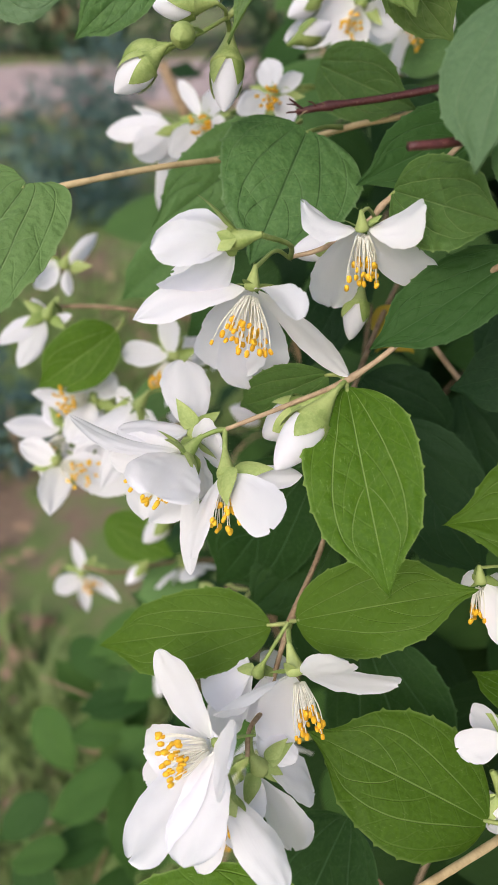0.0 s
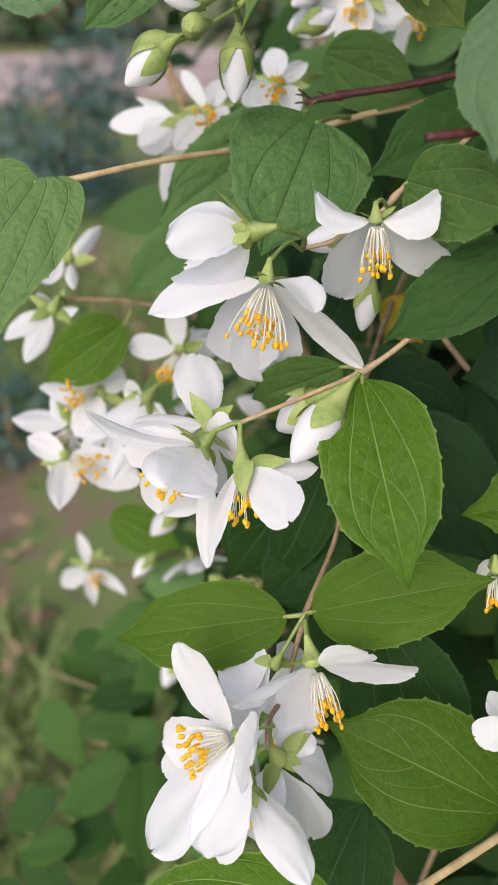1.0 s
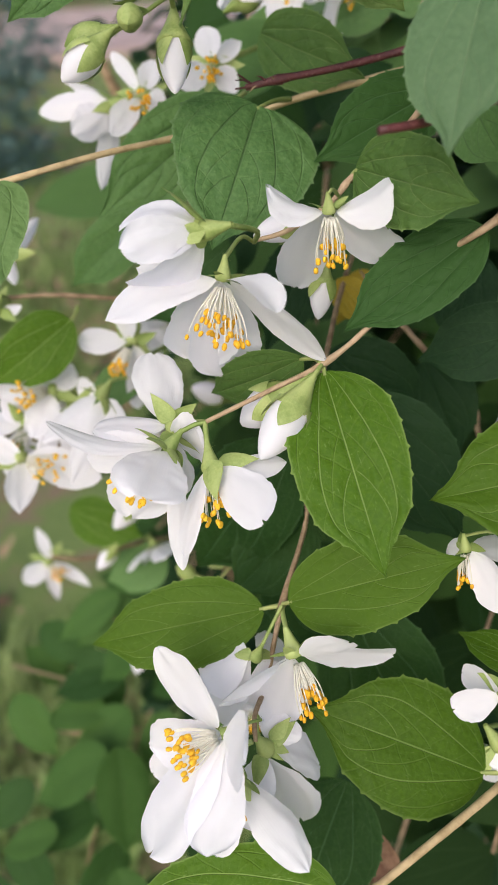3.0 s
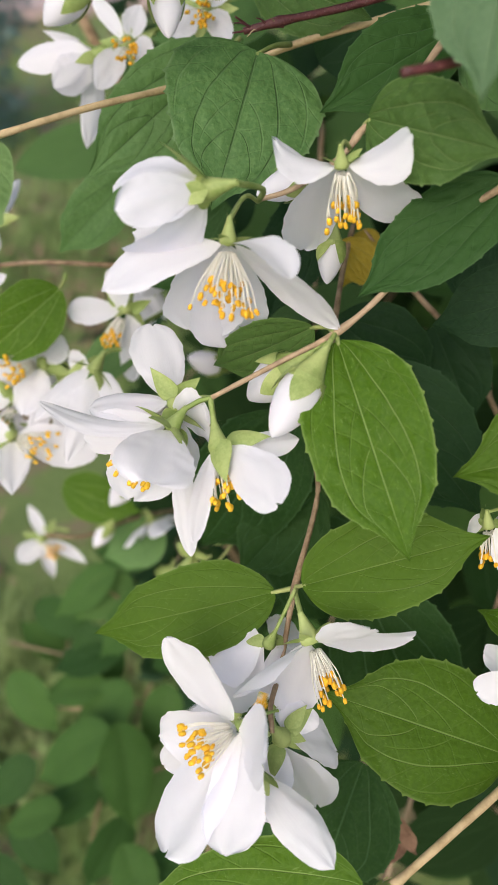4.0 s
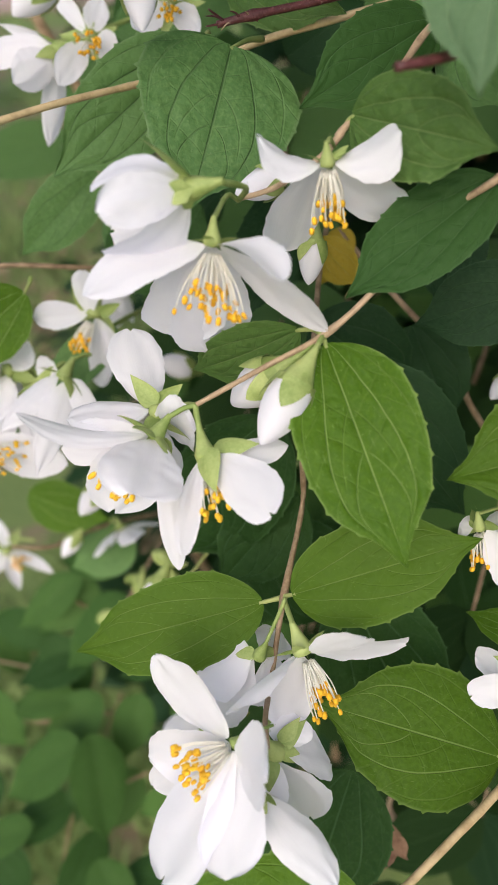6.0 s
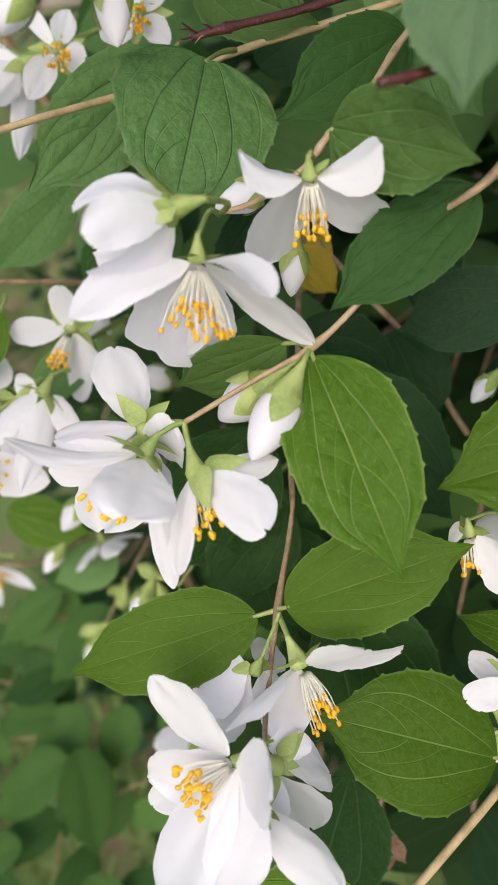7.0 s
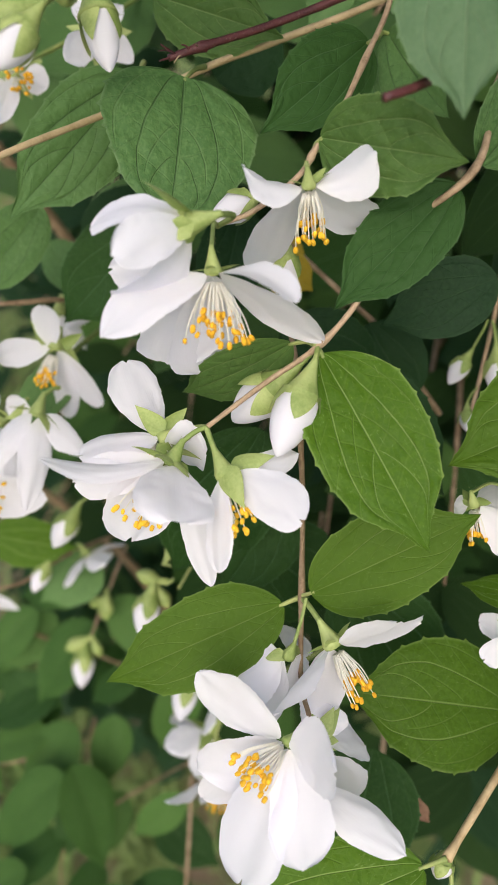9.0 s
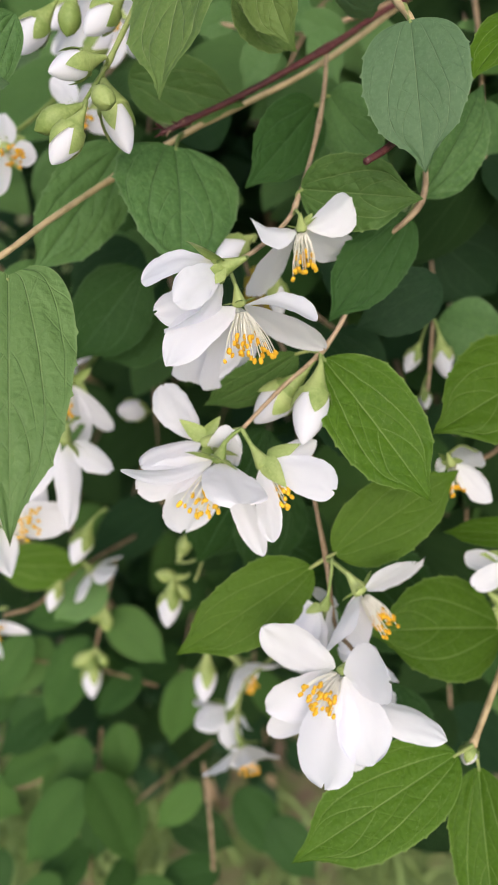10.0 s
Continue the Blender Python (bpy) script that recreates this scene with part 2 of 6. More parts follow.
def tube_data(line, radii, sides=8, start=0, wobble=0.0):
    """Verts and faces of a tube along a line; radii at the line's points."""
    verts, faces = [], []
    n = len(line)
    up = Vector((0.3, 0.2, 1)).normalized()
    for i, p in enumerate(line):
        d = (line[min(i + 1, n - 1)] - line[max(i - 1, 0)]).normalized()
        x = d.cross(up).normalized()
        y = d.cross(x)
        r = radii[i] * (1 + wobble * noise.noise(p * 300))
        for k in range(sides):
            a = 2 * math.pi * k / sides
            verts.append(p + r * (math.cos(a) * x + math.sin(a) * y))
    for i in range(n - 1):
        for k in range(sides):
            a, b = i * sides + k, i * sides + (k + 1) % sides
            faces.append((start + a, start + b, start + b + sides, start + a + sides))
    faces.append(tuple(start + k for k in range(sides))[::-1])
    faces.append(tuple(start + (n - 1) * sides + k for k in range(sides)))
    return verts, faces


def twig(parent, points, r0, r1, material, name="twig", steps=8, nodes=()):
    """A tapering twig through world points, swollen at its nodes (fractions of its length)."""
    line = spline(points, steps)
    o = line[0].copy()
    line = [p - o for p in line]
    n = len(line) - 1
    radii = []
    for i in range(n + 1):
        f = i / n
        r = r0 + (r1 - r0) * f
        r *= 1 + sum(0.45 * math.exp(-((f - q) / 0.03) ** 2) for q in nodes)
        radii.append(r)
    v, f = tube_data(line, radii, 8, 0, 0.12)
    return part(name, mesh_from(name, v, f), material, parent, Matrix.Translation(o))


def frame_of(base, tip, face):
    """The pose at base whose y points to tip and whose z is nearest to face."""
    base, tip, face = Vector(base), Vector(tip), Vector(face)
    y = (tip - base).normalized()
    x = y.cross(face).normalized()
    z = x.cross(y)
    m = Matrix((x, y, z)).transposed().to_4x4()
    m.translation = base
    return m


def vein_relief(u, w, shift):
    """Height of a leaf's upper face at u along it and w from midrib to margin: grooves on the veins, swellings between."""
    def groove(d, size):
        return -size * (0.6 * math.exp(-(d / 0.03) ** 2) + 0.8 * math.exp(-(d / 0.1) ** 2))

    t = min(1, max(0, (u - 0.03) / 0.72))
    c1 = 0.3 + 0.38 * t * t * (3 - 2 * t)
    h = groove(w, 1.0) + groove(w - c1, 0.9 * min(1, max(0, (0.9 - u) / 0.15)))
    if u > 0.5:
        h += groove(w - 1.5 * (u - 0.5) ** 0.75, 0.7)
    if u > 0.31 and w < 0.56:
        h += groove(w - 1.15 * (u - 0.31) ** 0.7, 0.45)
    p = (7.0 * u - 2.0 * w if w > c1 else 6.0 * u + 1.4 * w) + shift + 0.5 * noise.noise(Vector((u * 6, w * 6, shift)))
    h += 0.4 * math.sin(2 * math.pi * p) * min(1, 3 * w)
    return h + 0.9 * noise.noise(Vector((u * 9, w * 5, shift)))


def blade(length, width, rows, cols, base_pow, tip_pow, bend, fold, cup, twist, teeth, ruffle, seed, sway=0.0, uneven=0.0, notch=0.0, heart=0.0, relief=0.0):
    """Verts, faces and uvs of a leaf or petal: y along it, x across, z up."""
    peak = base_pow / (base_pow + tip_pow)
    top = peak ** base_pow * (1 - peak) ** tip_pow
    verts, uvs, faces = [], [], []
    rng = random.Random(seed)
    off = Vector((rng.uniform(0, 50), rng.uniform(0, 50), rng.uniform(0, 50)))
    for i in range(rows + 1):
        u = i / rows
        ue = min(max(u, 0.004), 0.997)
        h = ue ** base_pow * (1 - ue) ** tip_pow / top * width / 2
        if teeth:
            q = min(1, max(0, (u - 0.72) / 0.22))
            h *= 1 - 0.5 * q * q * (3 - 2 * q)
        a = twist * (u - 0.3)
        for j in range(cols + 1):
            v = 2 * j / cols - 1
            hh = h * (1 + uneven * noise.noise(Vector((u * 3.1, 7 if v > 0 else -7, 0)) + off) + 0.4 * uneven * noise.noise(Vector((u * 8, 9 if v > 0 else -9, 0)) + off))
            if not teeth:
                hh *= 1 + 0.55 * uneven * v * v * noise.noise(Vector((u * 17, 5 if v > 0 else -5, 2)) + off)
            if teeth and abs(v) > 0.999 and u > 0.12:
                ph = (u * teeth + (0.37 if v > 0 else 0)) % 1.0
                hh = hh * (1 + 0.006 * rng.random()) + width * 0.034 * max(0, (ph - 0.72) / 0.28) ** 1.5 * min(1, (1 - u) * 6)
            x = hh * v
            q = noise.noise(Vector((v * 1.6, u * 3.2, 0)) + off)
            z = fold * abs(x) + cup * x * x / (width / 2) + ruffle * width * q * (0.25 + abs(v)) * u ** 0.6
            z += ruffle * 0.35 * width * noise.noise(Vector((v * 5, u * 9, 3)) + off) * abs(v)
            if not teeth:
                # shallow pleats fanning out from the base
                z += 0.16 * ruffle * width * math.sin(v * (6.5 + 3 * noise.noise(off)) + off.y + 1.5 * q) * min(1, 2.2 * u)
            if relief:
                z += relief * min(1, h / (0.35 * width)) ** 1.5 * vein_relief(u, abs(v), off.x)
            y = u * length - ruffle * 0.3 * width * abs(v) * q - uneven * 0.45 * width * u ** 5 * (0.5 + noise.noise(Vector((v * 1.2, 4, 1)) + off)) * abs(v) - notch * width * u ** 8 * math.exp(-((v - 0.15) * 3.2) ** 2)
            y -= heart * abs(x) * max(0, 1 - u / 0.3) ** 1.5
            x2, z2 = x * math.cos(a) - z * math.sin(a), x * math.sin(a) + z * math.cos(a)
            verts.append((x2 + sway * length * 4 * u * (1 - u), y, z2 + bend * length * 4 * u * (1 - u)))
            uvs.append((u, j / cols))
    for i in range(rows):
        for j in range(cols):
            a = i * (cols + 1) + j
            faces.append((a, a + 1, a + cols + 2, a + cols + 1))
    return verts, faces, uvs


def leaf(parent, base, tip, face, width, material, bend=0.06, fold=0.18, cup=-0.1, twist=0.0, round_base=0.55, stalk=None, seed=1, teeth=8, ruffle=0.035, label="", sway=0.0, tip_pow=0.82, heart=0.0, fine=0.0):
    """One leaf from base to tip (world), upper side towards face; stalk is where its petiole joins the twig."""
    m = frame_of(base, tip, face)
    length = (Vector(tip) - Vector(base)).length
    verts, faces, uvs = blade(length, width, 96 if fine else 48, 44 if fine else 12, round_base, tip_pow, bend, fold, cup, twist, teeth, ruffle, seed, sway, 0.07, 0.0, heart, fine)
    slots = [0] * len(faces)
    if stalk:
        inv = m.inverted()
        s = inv @ Vector(stalk)
        line = spline([s, s * 0.5 + Vector((0, -0.0008, -0.0006)), Vector((0, length * 0.02, 0.0))], 4)
        tv, tf = tube_data(line, [0.0009 - 0.0004 * i / (len(line) - 1) for i in range(len(line))], 6, len(verts))
        verts, faces = verts + tv, faces + tf
        uvs, slots = uvs + [(0.5, 0.5)] * len(tv), slots + [1] * len(tf)
    return part("leaf", mesh_from("leaf", verts, faces, uvs, slots), (material, STALK), parent, m, label)


def petal(parent, base, tip, face, width, bend=0.1, cup=0.25, fold=0.0, twist=0.0, ruffle=0.05, seed=1, tip_pow=0.5, base_pow=0.72, name="petal", sway=0.0):
    m = frame_of(base, tip, face)
    length = (Vector(tip) - Vector(base)).length
    v, f, uv = blade(length, width, 28, 18, base_pow, tip_pow, bend, fold, cup, twist, 0, ruffle, seed, sway, 0.1, 0.05 * (seed % 3))
    return part(name, mesh_from(name, v, f, uv), PETAL, parent, m)


def lathe(profile, axis_m, sides=12):
    """Verts and faces of a turned body; profile of (radius, height) along the z of axis_m."""
    verts, faces = [], []
    for r, h in profile:
        for k in range(sides):
            a = 2 * math.pi * k / sides
            verts.append(axis_m @ Vector((r * math.cos(a), r * math.sin(a), h)))
    for i in range(len(profile) - 1):
        for k in range(sides):
            a, b = i * sides + k, i * sides + (k + 1) % sides
            faces.append((a, b, b + sides, a + sides))
    return verts, faces


def axis_frame(at, axis, roll=0.0):
    z = Vector(axis).normalized()
    m = z.to_track_quat("Z", "Y").to_matrix().to_4x4()
    m.translation = Vector(at)
    return m @ pose(0, 0, 0, 0, 0, roll)


FLOWER_CUP = ((0.0007, -0.0095), (0.00095, -0.0082), (0.0015, -0.0062), (0.0021, -0.0044), (0.0026, -0.003), (0.0025, -0.0018), (0.0002, -0.0012))
BUD_CUP = ((0.0008, -0.009), (0.0011, -0.0078), (0.0018, -0.0058), (0.0026, -0.0038), (0.0036, -0.0018), (0.0046, 0.0), (0.0049, 0.0011), (0.0036, 0.0014))


def calyx_and_stalk(at, axis, roll, stalk, size, hairs=70, cup=FLOWER_CUP):
    """The cup behind a flower or round a bud, with the stalk that carries it; local to axis_frame."""
    m = axis_frame(at, axis, roll)
    s = size
    v, f = lathe([(r * s, h * s) for r, h in cup], Matrix(), 12)
    if stalk:
        e = m.inverted() @ Vector(stalk)
        b = Vector((0, 0, -0.0086 * s))
        line = spline([b, b.lerp(e, 0.5) + Vector((0, 0, -0.12 * (e - b).length)), e], 6)
        tv, tf = tube_data(line, [0.00072 * s] * len(line), 6, len(v))
        v, f = v + tv, f + tf
    rng = random.Random(int(roll * 10) + len(v))
    ring = [Vector(p) for p in v]
    for _ in range(hairs):
        p = rng.choice(ring)
        d = Vector((p.x, p.y, 0)).normalized() if p.xy.length > 1e-5 else Vector((1, 0, 0))
        d = (d + Vector((rng.uniform(-0.6, 0.6), rng.uniform(-0.6, 0.6), rng.uniform(-0.6, 0.6)))).normalized()
        p = p + Vector((rng.uniform(-1, 1), rng.uniform(-1, 1), rng.uniform(-1, 1))) * 0.0004
        s0 = len(v)
        w = d.cross(Vector((0.3, 0.5, 0.8))).normalized() * 0.00004
        v = v + [p - w, p + w, p + d * rng.uniform(0.0006, 0.0013)]
        f = f + [(s0, s0 + 1, s0 + 2)]
    return m, v, f


def sepal_mesh(length, width, seed):
    v, f, uv = blade(length, width, 10, 6, 0.3, 1.05, -0.05, 0.0, 0.3, 0.0, 0, 0.02, seed)
    return mesh_from("sepal", v, f, uv)


def stamens(parent, m, length, spread, count, seed, lean=(0, 0)):
    """A brush of cream filaments and its yellow anthers."""
    rng = random.Random(seed)
    fv, ff, av, af = [], [], [], []
    for i in range(count):
        a = rng.uniform(0, 2 * math.pi)
        r = math.sqrt(rng.random())
        ln = length * rng.uniform(0.5, 1.08)
        foot = Vector((math.cos(a), math.sin(a), 0)) * 0.0016 * r + Vector((0, 0, 0.0004))
        top = Vector((math.cos(a + 0.2) * r * spread + lean[0], math.sin(a + 0.2) * r * spread + lean[1], 1)).normalized() * ln
        mid = foot.lerp(top, 0.55) + Vector((math.cos(a), math.sin(a), 0)) * length * 0.06 * r
        line = spline([foot, mid, top], 3)
        v, f = tube_data(line, [0.00024, 0.00021, 0.00018, 0.00016, 0.00015, 0.00014, 0.00012][:len(line)], 4, len(fv))
        fv, ff = fv + v, ff + f
        d = (top - mid).normalized()
        q = axis_frame(top, d + Vector((rng.uniform(-1, 1), rng.uniform(-1, 1), 0)) * 0.5)
        k = rng.uniform(0.75, 1.1)
        v, f = lathe([(0.0001, -0.0009 * k), (0.0005 * k, -0.0007 * k), (0.00066 * k, 0), (0.0005 * k, 0.0007 * k), (0.0001, 0.0009 * k)], q, 6)
        af += [tuple(j + len(av) for j in g) for g in f]
        av += v
    part("filament_tuft", mesh_from("filament_tuft", fv, ff), FILAMENT, parent, m)
    part("anther_tuft", mesh_from("anther_tuft", av, af), ANTHER, parent, m)


def flower(parent, at, axis, stalk=None, petals=None, roll=0.0, open_=70, size=1.0, brush=0.011, spread=0.55, count=26, seed=1, sepal_back=0.28, sepal_size=1.0, label="", lean=(0, 0)):
    """A four-petalled flower. petals: (tip, width, bend, cup, inner side, twist) in the world, or none for a regular flower opened by so many degrees."""
    rng = random.Random(seed * 7 + 3)
    m, v, f = calyx_and_stalk(at, axis, roll, stalk, size)
    fl = part("flower", mesh_from("flower", v, f), CALYX, parent, m, label)
    ax = Vector(axis).normalized()
    if petals is None:
        petals = []
        for i in range(4):
            a = math.pi / 2 * i + rng.uniform(-0.15, 0.15)
            o = radians(open_ + rng.uniform(-14, 14))
            ln = 0.019 * size * rng.uniform(0.9, 1.1)
            tip = m @ (Vector((math.cos(a) * math.sin(o), math.sin(a) * math.sin(o), math.cos(o))) * ln)
            petals.append((tip, 0.0145 * size * rng.uniform(0.9, 1.1), rng.uniform(-0.12, 0.04), rng.uniform(0.1, 0.35), ax - 0.35 * (tip - Vector(at)).normalized(), 0.0))
    for i, (tip, width, bend, cup, inner, turn, *end) in enumerate(petals):
        out = Vector(tip) - Vector(at)
        side = out - ax * out.dot(ax)
        foot = Vector(at) - ax * 0.0018 * size + (side.normalized() * 0.0017 if side.length > 1e-6 else side)
        petal(fl, foot, tip, inner, width, bend, cup, twist=turn, seed=seed * 11 + i, ruffle=0.07, tip_pow=end[0] if end else rng.uniform(0.42, 0.66), sway=end[1] if len(end) > 1 else rng.uniform(-0.03, 0.03))
    # sepals lie behind the gaps between neighbouring petals
    inv = m.to_3x3().inverted()
    around = sorted(petals, key=lambda q: math.atan2(*(inv @ (Vector(q[0]) - Vector(at))).yx))
    for i, q in enumerate(around if sepal_size else ()):
        nxt = around[(i + 1) % len(around)]
        d = (Vector(q[0]) - Vector(at)).normalized() + (Vector(nxt[0]) - Vector(at)).normalized()
        side = d - ax * d.dot(ax)
        if side.length < 0.2:
            d, side = side.cross(ax) + Vector((0.01, 0, 0)), side.cross(ax) + Vector((0.01, 0, 0))
        d = (d.normalized() - ax * sepal_back).normalized()
        b = Vector(at) - ax * 0.0034 * size + side.normalized() * 0.0021 * size
        inner = Vector(q[4]) + Vector(nxt[4])
        ln = 0.0086 * size * sepal_size * rng.uniform(0.9, 1.1)
        part("sepal", sepal_mesh(ln, ln * 0.54, seed + i), CALYX, fl, frame_of(b, b + d * ln, inner if inner.length > 0.3 else ax))
    if brush:
        stamens(fl, axis_frame(at, axis), brush, spread, count, seed, lean)
    return fl


def bud(parent, at, axis, stalk=None, size=1.0, white=0.6, seed=1, fat=1.0):
    """A bud: at is the foot of its cup's rim, axis points to its tip; white: how far the folded petals stand out of the sepals."""
    m, v, f = calyx_and_stalk(at, axis, seed * 37, stalk, size * 0.86, 110, BUD_CUP if white > 0 else FLOWER_CUP)
    bd = part("bud", mesh_from("bud", v, f), CALYX, parent, m)
    s = size * fat
    if white <= 0:
        pv, pf = lathe([(0.0024 * s, -0.003 * s), (0.0034 * s, -0.0008 * s), (0.0038 * s, 0.0014 * s), (0.0035 * s, 0.0034 * s), (0.0024 * s, 0.0055 * s), (0.001 * s, 0.0068 * s), (0.0001, 0.0076 * s)], Matrix(), 16)
        # four seams where the closed sepals meet
        pv = [Vector((p.x, p.y, p.z)) * (1 - 0.05 * (i % 4 == 0)) for i, p in enumerate(pv)]
        part("closed_calyx", mesh_from("closed_calyx", pv, pf), CALYX, bd, m)
        return bd
    ln = 0.0145 * size * (0.45 + 0.55 * white)

    def swell(q):
        return 0.0044 * s * math.sin(math.pi * min(1, (0.2 + 0.8 * max(q, 0)) ** 0.8)) ** 0.7 + 0.00012

    pv, pf = lathe([(0.0024 * s, -0.0012 * s)] + [(swell(q), ln * q) for q in (0.05, 0.12, 0.22, 0.36, 0.5, 0.64, 0.77, 0.88, 0.95, 1.0)], Matrix(), 16)
    # folded petals overlap in a spiral
    for i, p in enumerate(pv):
        a = math.atan2(p.y, p.x) + p.z / ln * 0.9
        g = 1 + 0.09 * ((a / (math.pi / 2)) % 1.0 - 0.5)
        pv[i] = Vector((p.x * g, p.y * g, p.z))
    part("petal", mesh_from("petal", pv, pf, [(0.6, 0.5)] * len(pv)), PETAL, bd, m)
    rng = random.Random(seed)
    for i in range(4):
        # each sepal lies on the petals from the cup's rim to its own point
        along = min(0.0084 * size, (0.74 if white < 0.8 else 0.52) * ln) * rng.uniform(0.85, 1.1)
        a0, lift = math.pi / 2 * i + 0.5, rng.uniform(0.0001, 0.0009)
        sv, sf = [], []
        for r in range(11):
            u = r / 10
            z = along * u - 0.0006
            rad = swell(z / ln) * 1.06 + 0.00025 + lift * u * u
            half = 0.74 * (1 - u) ** 0.85 * (1 + 0.25 * u)
            for c in range(7):
                t = a0 + half * (c / 3 - 1) + 0.12 * u
                sv.append((rad * math.cos(t), rad * math.sin(t), z))
        for r in range(10):
            for c in range(6):
                q = r * 7 + c
                sf.append((q, q + 1, q + 8, q + 7))
        part("sepal", mesh_from("sepal", sv, sf), CALYX, bd, m)
    return bd

# ---- the ground, the path and the planting beyond ----


def ground_material():
    m, nt, out = nodes_of("lawn_and_soil")
    k = Net(nt)
    obj = k.coords()
    big, mid, small = k.noise(1.6, 4, vec=obj), k.noise(9, 4, vec=obj), k.noise(70, 4, 0.7, vec=obj)
    grass = k.mix(small, (0.075, 0.13, 0.038), (0.22, 0.275, 0.095))
    soil = k.mix(small, (0.13, 0.086, 0.06), (0.3, 0.215, 0.155))
    f = k.ramp(k.math("ADD", k.math("MULTIPLY", big, 0.7), k.math("MULTIPLY", mid, 0.5)), 0.56, 0.68)
    k.surface(out, k.mix(f, grass, soil), 0.95, k.bump(small, 0.8, 0.01), spec=0.2)
    return m


def ground_height(x, y):
    near = math.exp(-((x / 9) ** 2 + ((y - 3) / 9) ** 2))
    return near * 0.05 * (noise.noise(Vector((x * 1.3, y * 1.3, 0))) + 0.4 * noise.noise(Vector((x * 5, y * 5, 2)))) - 0.02


def spread_axis(n, near, far):
    """Even steps near the middle, growing ones out to the horizon."""
    half = [near * i / n for i in range(n + 1)]
    d = near / n
    while half[-1] < far:
        d *= 1.5
        half.append(half[-1] + d)
    return [-h for h in half[:0:-1]] + half


xs = spread_axis(60, 9, 900)
verts = [(x, y + 3, ground_height(x, y + 3)) for y in xs for x in xs]
n = len(xs)
faces = [(j * n + i, j * n + i + 1, (j + 1) * n + i + 1, (j + 1) * n + i) for j in range(n - 1) for i in range(n - 1)]
me = mesh_from("ground", verts, faces)
me.materials.append(ground_material())
tagged(new("ground", me), "rough lawn with patches of bare brown soil", "ground", kind="structure")

PAVING = plain_material("pinkish_paving", (0.34, 0.25, 0.235), (0.48, 0.38, 0.36), 2.2, 0.85, 0.4, 0.004)
bm = bmesh.new()
bmesh.ops.create_cube(bm, size=1.0, matrix=pose(-3.2, 8.4, 0.03, 0, 0, 17) @ Matrix.Diagonal((30, 3.2, 0.1, 1)))
bmesh.ops.bevel(bm, geom=bm.edges[:], offset=0.02, segments=2, affect="EDGES")
me = bpy.data.meshes.new("path")
bm.to_mesh(me), bm.free()
me.materials.append(PAVING)
tagged(new("path", me), "pinkish grey paved garden path beyond the lawn", "path", kind="structure")


def grass_tufts(name, count, area, hmin, hmax, material, label, seed):
    rng = random.Random(seed)
    verts, faces = [], []
    for _ in range(count):
        x, y = rng.gauss(area[0], area[2]), rng.gauss(area[1], area[3])
        if noise.noise(Vector((x * 1.1, y * 1.1, 7))) + 0.5 * noise.noise(Vector((x * 4, y * 4, 1))) < -0.1 + rng.uniform(-0.2, 0.2):
            continue
        z = ground_height(x, y)
        a, h, w = rng.uniform(0, 6.28), rng.uniform(hmin, hmax), rng.uniform(0.0025, 0.006)
        dx, dy = math.cos(a), math.sin(a)
        bx, by = rng.uniform(-0.7, 0.7) * h, rng.uniform(-0.7, 0.7) * h
        s = len(verts)
        verts += [(x - dx * w, y - dy * w, z - 0.005), (x + dx * w, y + dy * w, z - 0.005), (x + dx * w * 0.7 + bx * 0.35, y + dy * w * 0.7 + by * 0.35, z + h * 0.6),
                  (x - dx * w * 0.7 + bx * 0.35, y - dy * w * 0.7 + by * 0.35, z + h * 0.6), (x + bx, y + by, z + h)]
        faces += [(s, s + 1, s + 2, s + 3), (s + 3, s + 2, s + 4)]
    me = mesh_from(name, verts, faces)
    me.materials.append(material)
    return tagged(new(name, me), label, "grass", kind="stuff")


GRASS = plain_material("grass_blade", (0.12, 0.21, 0.055), (0.29, 0.37, 0.14), 3, 0.6, 0.1, thin=0.3)
grass_tufts("grass", 30000, (-0.5, 1.5, 0.75, 0.75), 0.03, 0.1, GRASS, "short uneven lawn grass", 3)
grass_tufts("grass", 26000, (-1.5, 4.0, 2.4, 1.8), 0.04, 0.13, GRASS, "short uneven lawn grass", 4)


LITTER = plain_material("dry_leaf_litter", (0.16, 0.1, 0.065), (0.36, 0.25, 0.17), 5, 0.85, 0.4, 0.002)


def leaf_litter(count, area, seed):
    """Dry fallen leaves and bits lying on the ground, in drifts."""
    rng = random.Random(seed)
    verts, faces = [], []
    for _ in range(count):
        x, y = rng.uniform(area[0], area[1]), rng.uniform(area[2], area[3])
        if noise.noise(Vector((x * 2.2, y * 2.2, 31))) < rng.uniform(-0.15, 0.45):
            continue
        m = pose(x, y, ground_height(x, y) + rng.uniform(0.02, 0.06), rng.uniform(-35, 35), rng.uniform(-35, 35), rng.uniform(0, 360))
        ln, s = rng.uniform(0.025, 0.06), len(verts)
        for a, b, c in ((0, 0, 0), (-0.25, 0.4, 0.12), (0, 0.45, -0.03), (0.25, 0.4, 0.1), (0, 1, 0.15)):
            verts.append(m @ (Vector((a, b, c)) * ln))
        faces += [(s, s + 2, s + 1), (s, s + 3, s + 2), (s + 1, s + 2, s + 4), (s + 2, s + 3, s + 4)]
    me = mesh_from("leaf_litter", verts, faces)
    me.materials.append(LITTER)
    return tagged(new("leaf_litter", me), "brown dry fallen leaves scattered over the lawn", "leaf litter", kind="stuff")


leaf_litter(3800, (-1.6, 0.3, 0.7, 3.6), 8)


